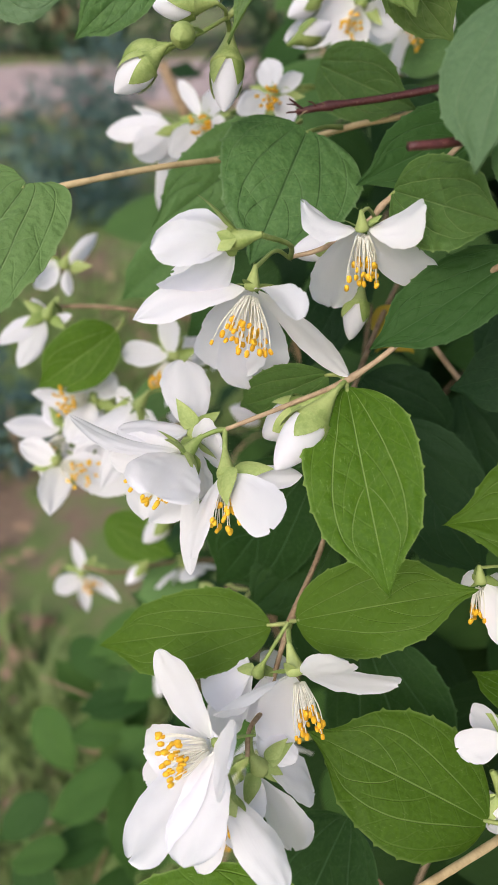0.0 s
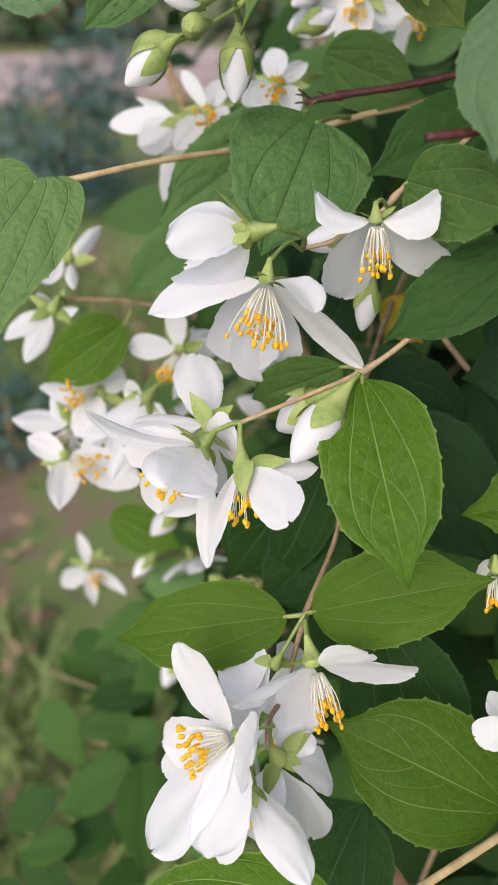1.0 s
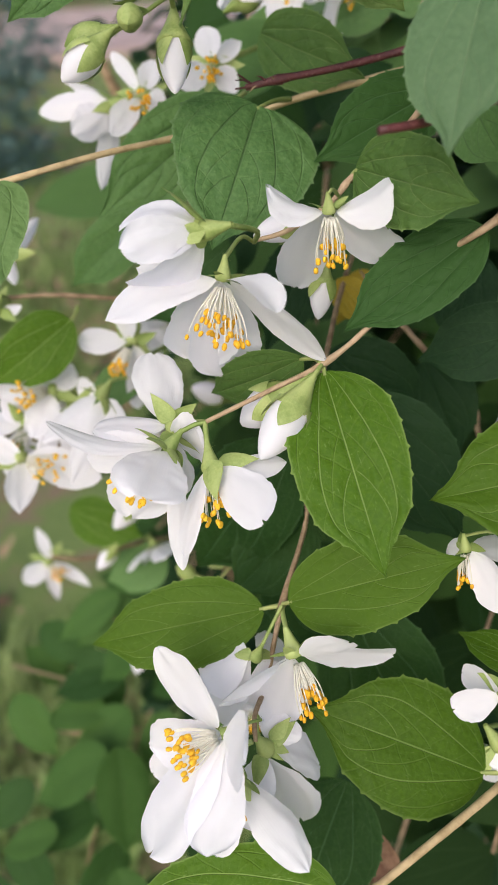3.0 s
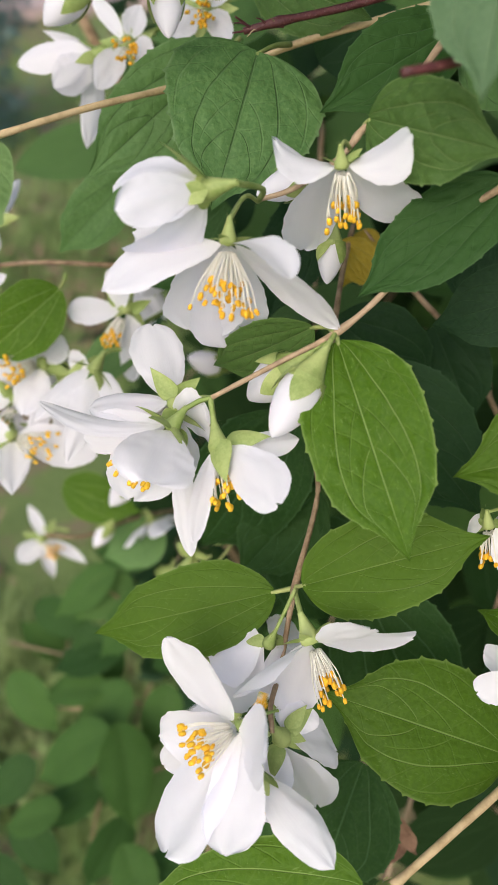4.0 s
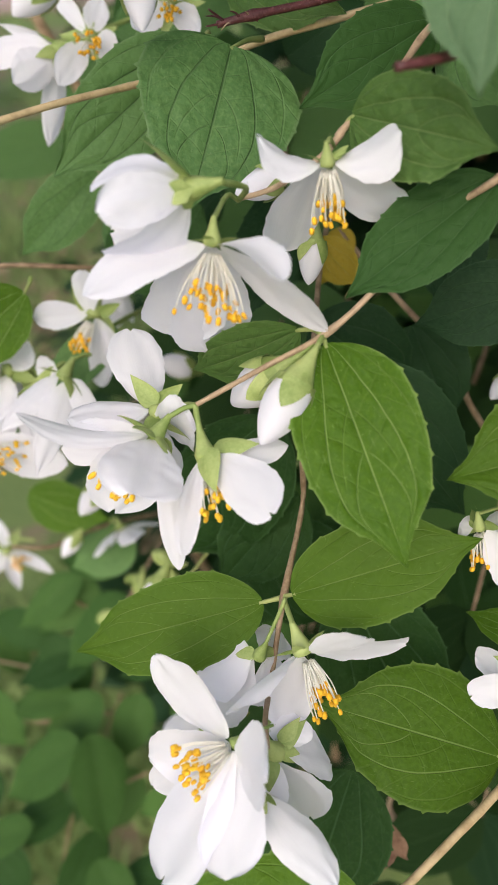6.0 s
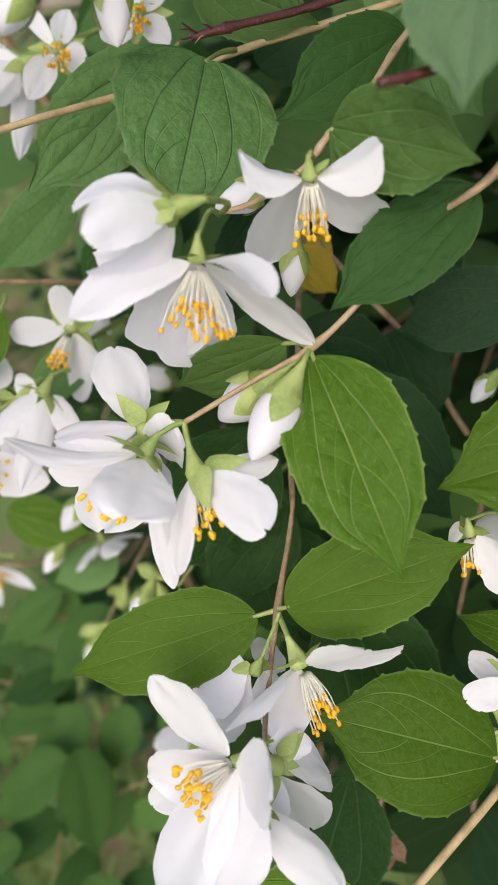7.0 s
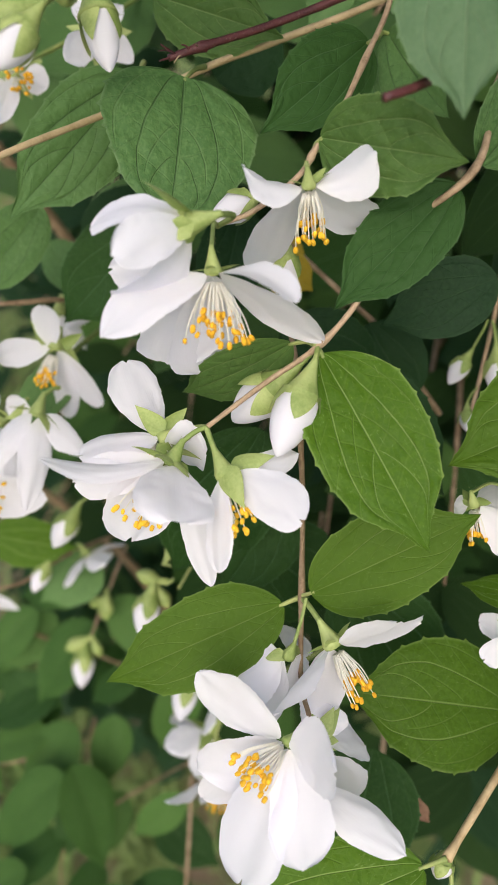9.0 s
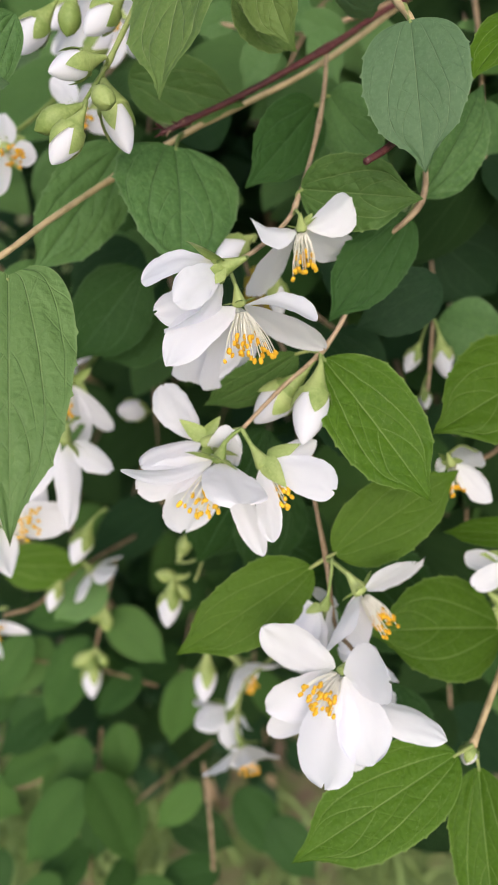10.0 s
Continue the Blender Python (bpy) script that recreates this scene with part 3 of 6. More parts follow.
def unit_leaf(name, material, seed, rows=10, cols=6):
    """A plain leaf one metre long for the masses further back."""
    rng = random.Random(seed)
    v, f, uv = blade(1.0, rng.uniform(0.5, 0.68), rows, cols, 0.5, 0.8, rng.uniform(0.02, 0.1), 0.15, -0.1, 0.0, 0, 0.06, seed)
    me = mesh_from(name, v, f, uv)
    me.materials.append(material)
    return me


def leaf_mass(name, centres, count, size, material, label, category, seed, kind="", squash=(1, 1, 1)):
    """A shrub's crown: many small leaves on the outside of several uneven clumps, with stems inside."""
    rng = random.Random(seed)
    verts, faces, uvs = [], [], []
    for _ in range(count):
        c, r = rng.choice(centres)
        d = Vector((rng.gauss(0, 1), rng.gauss(0, 1), rng.gauss(0, 1))).normalized()
        rr = r * (0.55 + 0.5 * rng.random()) * (1 + 0.35 * noise.noise(d * 2.3 + Vector(c)))
        p = Vector(c) + Vector((d.x * squash[0], d.y * squash[1], d.z * squash[2])) * rr
        if p.z < 0.02:
            continue
        tip = (d + Vector((rng.uniform(-1, 1), rng.uniform(-1, 1), rng.uniform(-1.2, 0.4)))).normalized()
        m = frame_of(p, p + tip, d + Vector((rng.uniform(-0.5, 0.5), rng.uniform(-0.5, 0.5), 0.7)))
        ln = size * rng.uniform(0.7, 1.25)
        s = len(verts)
        for x, y, z, u, v in ((0, 0, 0, 0, 0.5), (-0.28, 0.45, 0.04, 0.45, 0), (0, 0.45, -0.02, 0.45, 0.5), (0.28, 0.45, 0.04, 0.45, 1), (0, 1, -0.08, 1, 0.5)):
            verts.append(m @ (Vector((x, y, z)) * ln))
            uvs.append((u, v))
        faces += [(s, s + 2, s + 1), (s, s + 3, s + 2), (s + 1, s + 2, s + 4), (s + 2, s + 3, s + 4)]
    me = mesh_from(name, verts, faces, uvs)
    me.materials.append(material)
    if kind == "stuff":
        return tagged(new(name, me), label, category, kind=kind)
    c = centres[0][0]
    plant = thing(name, (c[0], c[1], 0), label, category)
    for k in range(4):
        q, r = centres[k % len(centres)]
        twig(plant, [(c[0] + 0.03 * k, c[1], -0.03), ((c[0] + q[0]) / 2, (c[1] + q[1]) / 2, q[2] * 0.5), (q[0], q[1], q[2] + r * 0.6)], 0.05 * r, 0.02 * r, BROWN, "stem")
    part("crown", me, material, plant, Matrix())
    return plant


BLUISH = plain_material("bluish_leaf", (0.035, 0.085, 0.07), (0.1, 0.17, 0.15), 4, 0.5, 0.1, thin=0.2)
HEDGE = plain_material("hedge_leaf", (0.012, 0.035, 0.014), (0.04, 0.085, 0.03), 2, 0.55, 0.1, thin=0.15)
leaf_mass("garden_shrub", [((-0.95, 4.2, 0.35), 0.33), ((-0.75, 4.4, 0.6), 0.25), ((-1.15, 4.3, 0.2), 0.3), ((-0.85, 4.1, 0.15), 0.28)], 2600, 0.055, BLUISH, "low shrub with bluish green leaves on the lawn", "shrub", 5)
leaf_mass("garden_shrub", [((-1.5, 3.1, 0.12), 0.2), ((-1.35, 3.2, 0.25), 0.16)], 900, 0.045, BLUISH, "low shrub with bluish green leaves on the lawn", "shrub", 6)
leaf_mass("garden_shrub", [((-0.62, 1.75, 0.1), 0.13), ((-0.7, 1.85, 0.16), 0.12), ((-0.75, 1.7, 0.05), 0.12)], 900, 0.03, BLUISH, "small blue-green plant in the bed", "shrub", 7)
for i in range(7):
    x = -13 + i * 3.4
    leaf_mass("hedge_shrub", [((x + dx, 13.5 + x * 0.3 + dy, z), r) for dx, dy, z, r in ((0, 0, 0.9, 1.1), (1.2, 0.3, 1.3, 1.0), (-0.9, 0.4, 1.5, 0.9), (0.5, 0.2, 2.2, 1.0))], 2600, 0.22, HEDGE, "dark green hedge shrub beyond the path", "shrub", 20 + i)


# ---- the shrub behind the near branches ----
def stem(parent, points, r0, r1):
    return twig(parent, points, r0, r1, BROWN, "stem", 10)


shrub = thing("mock_orange_shrub", (0.28, 0.62, 0.0), "mock orange shrub's bare brown stems rising from the soil", "shrub")
for i, (sx, sy, lean, h) in enumerate(((0.2, 0.55, -0.25, 1.1), (0.3, 0.62, -0.05, 1.5), (0.4, 0.6, 0.2, 1.6), (0.27, 0.75, -0.35, 1.5), (0.12, 0.6, -0.2, 0.8), (0.36, 0.5, 0.1, 1.2))):
    stem(shrub, [(sx, sy, -0.03), (sx + lean * 0.15, sy - 0.03, h * 0.35), (sx + lean * 0.45, sy - 0.02, h * 0.7), (sx + lean, sy - 0.06, h)], 0.007, 0.003)

# leaf set for lower branches, with the shade already in its dark greens
SHARED = [unit_leaf("leaf", m, 60 + i) for i, m in enumerate((SHADED, UNDER_SHADE, DEEP_SHADE, UNDER_SHADE, DARK, UNDER_SHADE))]
# higher branches take lighter greens, which stand in for more daylight there
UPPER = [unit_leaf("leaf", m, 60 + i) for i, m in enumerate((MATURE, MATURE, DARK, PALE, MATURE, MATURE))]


def leafy_branch(start, end, pairs, seed, leaf_len, kinds=SHARED):
    """A side branch with pairs of leaves and a leaf at its tip."""
    rng = random.Random(seed)
    br = thing("leafy_branch", start, "brown twig with opposite pairs of green leaves, shaded inside the shrub or added unseen overhead", "shrub branch", "branches of the mock orange")
    a, b = Vector(start), Vector(end)
    sag = Vector((0, 0, -0.03))
    pts = [a, a.lerp(b, 0.35) - sag * 0.6, a.lerp(b, 0.7) - sag * 0.5, b]
    twig(br, pts, 0.0016, 0.0007, BROWN, steps=5)
    line = spline(pts, 8)
    for i in range(pairs):
        f = 0.2 + 0.8 * i / max(1, pairs - 1)
        p = line[min(len(line) - 1, int(f * (len(line) - 1)))]
        d = (b - a).normalized()
        side = d.cross(Vector((0, 0, 1))).normalized()
        for s in (-1, 1):
            way = (d * rng.uniform(0.2, 0.7) + side * s * rng.uniform(0.5, 1) + Vector((0, 0, rng.uniform(-0.9, 0.1)))).normalized()
            face = Vector((rng.uniform(-0.5, 0.2), rng.uniform(-0.9, -0.1), rng.uniform(0.4, 1)))
            ln = leaf_len * rng.uniform(0.75, 1.2)
            part("leaf", rng.choice(kinds), None, br, frame_of(p, p + way, face) @ Matrix.Scale(ln, 4))
    return br


rng = random.Random(11)
for i in range(64):
    # behind the near sprays, deeper to the right than to the left
    y = rng.uniform(0.3, 0.62)
    x = rng.uniform(-0.02 - 0.12 * (y - 0.3), 0.34)
    z = rng.uniform(0.62, 1.22) - 0.35 * (y - 0.3)
    start = (x + rng.uniform(0.02, 0.14), y + rng.uniform(0.06, 0.14), z + rng.uniform(-0.05, 0.1))
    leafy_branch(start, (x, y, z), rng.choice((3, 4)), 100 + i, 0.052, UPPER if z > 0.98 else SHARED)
for i in range(26):
    y = rng.uniform(0.18, 0.3)
    x = rng.uniform(0.12, 0.24)
    z = rng.uniform(0.8, 1.18)
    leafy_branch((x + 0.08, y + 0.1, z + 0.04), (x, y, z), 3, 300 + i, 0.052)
for i in range(36):
    # low, close behind the hanging sprays
    y = rng.uniform(0.16, 0.36)
    x = rng.uniform(0.05, 0.24)
    z = rng.uniform(0.72, 0.93) - 0.2 * (y - 0.16)
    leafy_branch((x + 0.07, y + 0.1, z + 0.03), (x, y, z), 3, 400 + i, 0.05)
for i in range(16):
    # added overhead, out of view, leaning out over the sprays to shade what hangs below
    x, y, z = rng.uniform(-0.12, 0.3), rng.uniform(0.26, 0.5), rng.uniform(1.3, 1.42)
    leafy_branch((x + 0.12, y + 0.14, z + 0.02), (x, y, z), 4, 500 + i, 0.055)
# unseen foliage added above and to the right, to keep sky light out
leaf_mass("shrub_foliage", [((0.42, 0.5, 1.5), 0.26), ((0.3, 0.62, 1.62), 0.3), ((0.55, 0.4, 1.3), 0.25), ((0.5, 0.3, 1.0), 0.24), ((0.52, 0.25, 0.7), 0.26), ((0.12, 0.7, 1.6), 0.26)], 6500, 0.055, MATURE, "dense green foliage of the shrub's unseen upper part, added to block sky light", "foliage", 19, "stuff")
# backdrop foliage, its dark green holds the shade deep in the shrub
leaf_mass("shrub_foliage", [((0.25, 0.8, 0.55), 0.32), ((0.5, 0.7, 0.8), 0.35), ((0.3, 0.85, 1.0), 0.3), ((0.2, 0.75, 0.3), 0.25), ((0.55, 0.55, 0.45), 0.35), ((0.6, 0.8, 1.2), 0.35), ((0.32, 0.95, 1.35), 0.28)], 9000, 0.055, DEEP_SHADE, "dense foliage deep inside the shrub, shade put into its dark green", "foliage", 9, "stuff")

# added out of view on the right as a shade for the inner leaves
leaf_mass("shrub_foliage", [((0.36, 0.2, 1.36), 0.14), ((0.4, 0.12, 1.1), 0.16), ((0.32, 0.34, 1.42), 0.14)], 1500, 0.055, MATURE, "dense unseen foliage at the shrub's flank, added to shade the inner leaves", "foliage", 29, "stuff")

# ---- the near branches ----
main_spray = thing("flowering_branch", (0.1170, 0.1926, 1.0931), "thin tan twig with nodding white flowers and bright green leaves", "shrub branch", "branches of the mock orange")
twig(main_spray, [(0.1250, 0.2350, 1.1120), (0.0900, 0.2010, 1.1050), (0.0665, 0.1745, 1.0952), (0.0500, 0.1800, 1.0808), (0.0365, 0.1705, 1.0720), (0.0243, 0.1672, 1.0637), (0.0105, 0.1680, 1.0564), (-0.0057, 0.1645, 1.0511)], 0.0009, 0.0006, BROWN, nodes=(0.29, 0.71))
leaf(main_spray, (0.0236, 0.1654, 1.0621), (0.0308, 0.1246, 1.0319), (-0.27, -0.60, 0.75), 0.0273, YOUNG, bend=0.05, fold=0.12, cup=0.05, ruffle=0.045, label='bright green toothed leaf', stalk=(0.0236, 0.1668, 1.0636), fine=0.00038, tip_pow=0.76, seed=1)
leaf(main_spray, (0.0197, 0.1735, 1.0617), (-0.0029, 0.1946, 1.0407), (-0.58, -0.80, -0.18), 0.0159, MIDGREEN, stalk=(0.0234, 0.1671, 1.0635), fine=0.00017, seed=2)
leaf(main_spray, (0.0632, 0.1761, 1.0916), (0.0288, 0.1704, 1.0698), (-0.31, -0.69, 0.66), 0.0196, DARK, bend=-0.02, fold=0.2, label='dark green leaf, dusty, drooping', stalk=(0.0730, 0.1832, 1.0911), fine=0.0003, seed=3)
leaf(main_spray, (0.0743, 0.1823, 1.0924), (0.0987, 0.1856, 1.1194), (-0.23, -0.92, 0.32), 0.0205, MATURE, bend=0.08, fine=0.00022, seed=4)
flower(main_spray, (-0.0162, 0.1730, 1.0436), (-0.830, 0.300, -0.470), petals=[((-0.0178, 0.1893, 1.0581), 0.0136, -0.124, -0.08, (0.24, -0.64, 0.73), -0.14, 0.36, 0.040), ((-0.0347, 0.1743, 1.0451), 0.0115, 0.003, 0.23, (0.02, 0.15, -0.99), 0.03, 0.48, -0.011), ((-0.0065, 0.1646, 1.0426), 0.0190, -0.061, -0.09, (-0.74, -0.60, -0.30), 0.21, 0.52, -0.020), ((-0.0131, 0.1588, 1.0332), 0.0146, -0.094, -0.00, (-0.95, 0.17, -0.28), -0.09, 0.45, 0.004)], size=0.85, brush=0.009, sepal_size=1.2, stalk=(-0.0059, 0.1648, 1.0508), seed=5)
flower(main_spray, (-0.0171, 0.1617, 1.0441), (-0.680, -0.380, -0.630), petals=[((-0.0438, 0.1633, 1.0558), 0.0068, 0.092, 0.25, (-0.33, 0.11, -0.94), 0.02, 0.60, 0.026), ((-0.0216, 0.1400, 1.0486), 0.0175, -0.040, 0.03, (-0.35, -0.02, -0.94), 0.05, 0.30, 0.000), ((-0.0279, 0.1669, 1.0199), 0.0194, -0.074, 0.00, (-0.12, -0.99, -0.07), 0.03, 0.49, 0.017), ((-0.0144, 0.1436, 1.0219), 0.0085, -0.019, 0.20, (-0.60, -0.78, -0.10), -0.05, 0.50, 0.000), ((-0.0374, 0.1735, 1.0377), 0.0112, -0.020, 0.10, (-0.20, -0.90, 0.38), 0.00, 0.42, 0.000)], size=0.85, spread=0.5, count=26, sepal_size=1.15, stalk=(-0.0059, 0.1648, 1.0508), seed=6, brush=0.0143)
flower(main_spray, (-0.0053, 0.1528, 1.0429), (0.070, -0.830, -0.550), petals=[((0.0050, 0.1353, 1.0420), 0.0120, -0.007, 0.13, (0.32, 0.32, -0.89), -0.03, 0.46, 0.057), ((-0.0135, 0.1392, 1.0306), 0.0089, -0.076, 0.06, (0.78, 0.19, -0.59), -0.00, 0.50, 0.064), ((0.0131, 0.1550, 1.0438), 0.0071, -0.035, 0.2, (-0.16, 0.40, -0.90), 0.0)], size=0.95, sepal_size=1.25, stalk=(-0.0059, 0.1648, 1.0508), seed=7, brush=0.0109)
bud(main_spray, (0.0155, 0.1590, 1.0572), (-0.604, -0.429, -0.671), white=0.9, size=1.11, stalk=(0.0235, 0.1672, 1.0631), seed=8)
bud(main_spray, (0.0133, 0.1698, 1.0532), (-0.637, 0.310, -0.706), white=0.8, size=1.15, stalk=(0.0229, 0.1675, 1.0627), seed=9)

upper_spray = thing("flowering_branch", (0.0763, 0.2335, 1.1264), "reddish twig hanging down with open white flowers", "shrub branch", "branches of the mock orange")
twig(upper_spray, [(0.0834, 0.2431, 1.1253), (0.0749, 0.2324, 1.1179), (0.0593, 0.2143, 1.1125), (0.0463, 0.2023, 1.1042), (0.0341, 0.1908, 1.1006), (0.0288, 0.1891, 1.0954), (0.0187, 0.1920, 1.0880), (0.0107, 0.1961, 1.0843)], 0.0008, 0.0006, BROWN, nodes=(0.3, 0.62))
leaf(upper_spray, (0.0349, 0.1908, 1.1025), (0.0548, 0.1616, 1.1027), (-0.78, -0.53, 0.34), 0.0215, MIDGREEN, bend=0.06, fold=0.12, label='mid green leaf with pale arching veins', stalk=(0.0341, 0.1909, 1.0995), fine=0.0004, seed=10)
leaf(upper_spray, (0.0666, 0.2265, 1.1126), (0.0285, 0.2108, 1.0990), (0.14, -0.82, 0.55), 0.0217, DARK, bend=0.05, stalk=(0.0649, 0.2218, 1.1134), fine=0.000232, seed=11)
leaf(upper_spray, (0.0732, 0.2284, 1.1140), (0.0786, 0.2031, 1.0972), (-0.90, -0.36, 0.25), 0.0221, MATURE, stalk=(0.0688, 0.2261, 1.1135), seed=12)
flower(upper_spray, (0.0264, 0.1786, 1.0955), (0.124, 0.072, -0.990), petals=[((0.0118, 0.1818, 1.1028), 0.0120, 0.110, 0.34, (-0.34, 0.28, -0.90), -0.01, 0.70, 0.026), ((0.0393, 0.1728, 1.1038), 0.0114, 0.084, 0.37, (0.57, 0.43, -0.70), -0.07, 0.40, -0.078), ((0.0469, 0.1836, 1.0814), 0.0118, 0.000, 0.12, (-0.11, -0.88, -0.46), 0.00, 0.55, 0.030), ((0.0223, 0.1989, 1.0690), 0.0136, -0.029, 0.12, (0.01, -0.83, -0.56), -0.03, 0.42, 0.033)], size=0.62, spread=0.36, count=34, sepal_size=0.8, sepal_back=0.4, stalk=(0.0306, 0.1886, 1.0969), seed=13, brush=0.013)
flower(upper_spray, (0.0004, 0.1707, 1.0837), (-0.161, -0.494, -0.854), petals=[((-0.0264, 0.1636, 1.0804), 0.0125, -0.017, -0.05, (0.10, 0.30, -0.95), 0.16, 0.72, -0.076), ((0.0241, 0.1654, 1.0653), 0.0121, -0.035, 0.11, (-0.61, -0.64, -0.47), -0.00, 0.51, 0.028), ((0.0098, 0.1495, 1.0865), 0.0085, -0.100, -0.30, (0.10, -0.35, -0.93), 0.30, 0.40, 0.050), ((-0.0078, 0.1903, 1.0536), 0.0188, -0.020, 0.18, (-0.35, -0.86, -0.36), 0.00, 0.40, 0.000), ((0.0008, 0.1879, 1.0494), 0.0185, -0.020, 0.18, (-0.02, -0.91, -0.41), 0.00, 0.40, 0.000)], size=0.75, spread=0.6, count=40, sepal_size=0.6, sepal_back=0.5, label='wide open white flower with a brush of yellow stamens', stalk=(0.0107, 0.1962, 1.0839), seed=14, brush=0.0141)
flower(upper_spray, (-0.0047, 0.1740, 1.0955), (-0.866, 0.400, -0.300), petals=[((-0.0219, 0.1818, 1.0952), 0.0114, -0.172, -0.07, (0.13, -0.01, -0.99), 0.25, 0.43, 0.041), ((-0.0215, 0.1645, 1.0963), 0.0100, -0.055, 0.08, (-0.35, 0.84, -0.40), -0.01, 0.50, -0.027), ((-0.0193, 0.1833, 1.0846), 0.0126, -0.068, 0.01, (-0.55, -0.11, 0.82), 0.22, 0.49, -0.101), ((-0.0212, 0.1737, 1.0837), 0.0145, -0.174, -0.18, (-0.20, 0.87, 0.44), 0.05, 0.51, 0.029)], size=0.95, brush=0, sepal_back=-0.7, sepal_size=1.5, label='half-open white bell-shaped flower', stalk=(0.0108, 0.1962, 1.0840), seed=15)
bud(upper_spray, (0.0216, 0.2042, 1.0852), (-0.972, -0.069, -0.224), white=1.0, fat=1.15, size=0.73, stalk=(0.0231, 0.1993, 1.0872), seed=16)
bud(upper_spray, (0.0296, 0.1982, 1.0709), (-0.213, -0.431, -0.877), white=0.9, size=0.75, stalk=(0.0310, 0.2021, 1.0758), seed=17)

lower_spray = thing("flowering_branch", (0.0394, 0.2249, 1.0574), "slender brown twig with two bright leaves and hanging white flowers", "shrub branch", "branches of the mock orange")
twig(lower_spray, [(0.0565, 0.2678, 1.0570), (0.0419, 0.2319, 1.0504), (0.0264, 0.1844, 1.0449), (0.0201, 0.1687, 1.0317), (0.0207, 0.1688, 1.0118), (0.0109, 0.1484, 1.0014), (0.0046, 0.1353, 0.9861), (0.0002, 0.1216, 0.9924), (-0.0004, 0.1164, 0.9890)], 0.0009, 0.0006, BROWN, nodes=(0.62,))
leaf(lower_spray, (0.0123, 0.1456, 1.0046), (0.0548, 0.1373, 1.0230), (-0.41, -0.62, 0.67), 0.0239, OLIVE, bend=0.05, fold=0.15, label='bright green leaf with an arched tip', stalk=(0.0111, 0.1487, 1.0010), fine=0.00011, seed=18)
leaf(lower_spray, (0.0057, 0.1491, 0.9995), (-0.0424, 0.1546, 0.9859), (-0.28, -0.63, 0.72), 0.0235, OLIVE, bend=0.06, fold=0.15, stalk=(0.0111, 0.1487, 1.0005), fine=0.00011, seed=19)
flower(lower_spray, (0.0122, 0.1305, 0.9989), (0.247, -0.630, -0.737), petals=[((0.0380, 0.1322, 0.9959), 0.0131, -0.005, 0.20, (-0.05, -0.95, -0.29), 0.05, 0.50, 0.011), ((0.0231, 0.1222, 1.0148), 0.0098, 0.000, -0.20, (-0.30, -0.90, -0.25), 0.00, 0.45, 0.000), ((-0.0087, 0.1221, 0.9966), 0.0130, -0.045, 0.38, (0.44, -0.72, -0.53), -0.00, 0.50, 0.035), ((0.0063, 0.1274, 0.9765), 0.0130, -0.021, 0.2, (-0.06, -0.98, 0.19), 0.0)], spread=0.36, count=46, sepal_size=0.6, sepal_back=0.5, stalk=(0.0110, 0.1483, 1.0004), seed=20, brush=0.0133)
flower(lower_spray, (0.0017, 0.1379, 0.9920), (-0.356, 0.004, -0.935), petals=[((-0.0132, 0.1422, 0.9873), 0.0174, -0.035, 0.2, (0.37, 0.30, -0.88), 0.0), ((-0.0108, 0.1403, 0.9692), 0.0179, -0.035, 0.2, (0.82, 0.39, -0.41), 0.0), ((0.0057, 0.1365, 0.9748), 0.0122, -0.035, 0.2, (-0.52, 0.83, -0.19), 0.0), ((0.0112, 0.1498, 0.9841), 0.0110, -0.035, 0.2, (-0.61, -0.03, -0.79), 0.0)], brush=0, size=0.7, stalk=(0.0101, 0.1440, 1.0056), seed=21)
flower(lower_spray, (-0.0094, 0.1157, 0.9941), (-0.939, -0.336, -0.075), petals=[((-0.0226, 0.1340, 1.0065), 0.0161, -0.035, 0.05, (-0.67, -0.72, 0.19), 0.10, 0.52, -0.069), ((-0.0274, 0.1273, 0.9769), 0.0154, 0.012, 0.15, (-0.63, -0.70, 0.33), 0.08, 0.58, -0.055), ((-0.0275, 0.1255, 0.9655), 0.0110, -0.030, 0.20, (-0.60, -0.70, 0.30), 0.00, 0.50, 0.000), ((-0.0278, 0.0982, 0.9766), 0.0178, -0.017, 0.00, (-0.57, -0.09, 0.82), 0.08, 0.46, 0.040), ((-0.0143, 0.0940, 0.9817), 0.0148, -0.035, 0.15, (-0.48, -0.50, 0.73), 0.00, 0.47, -0.030), ((-0.0045, 0.0991, 1.0067), 0.0165, -0.055, 0.05, (-0.96, 0.03, 0.28), 0.04, 0.42, -0.049)], spread=0.6, size=0.55, count=38, sepal_size=0, label='large white flower, face on, with yellow stamens', stalk=(0.0015, 0.1194, 0.9931), seed=22, brush=0.0116)
flower(lower_spray, (0.0037, 0.1222, 0.9745), (0.357, 0.071, -0.931), petals=[((0.0172, 0.1218, 0.9666), 0.0133, -0.098, -0.06, (-0.63, 0.00, -0.78), 0.01, 0.52, 0.020), ((0.0119, 0.1199, 0.9436), 0.0144, 0.037, 0.11, (0.45, 0.89, 0.11), 0.17, 0.43, 0.043), ((0.0087, 0.1288, 0.9817), 0.0129, -0.035, 0.2, (-0.12, -0.15, -0.98), 0.0), ((-0.0031, 0.1109, 0.9659), 0.0102, -0.035, 0.2, (0.51, 0.75, -0.42), 0.0)], brush=0, stalk=(0.0006, 0.1206, 0.9927), seed=23)
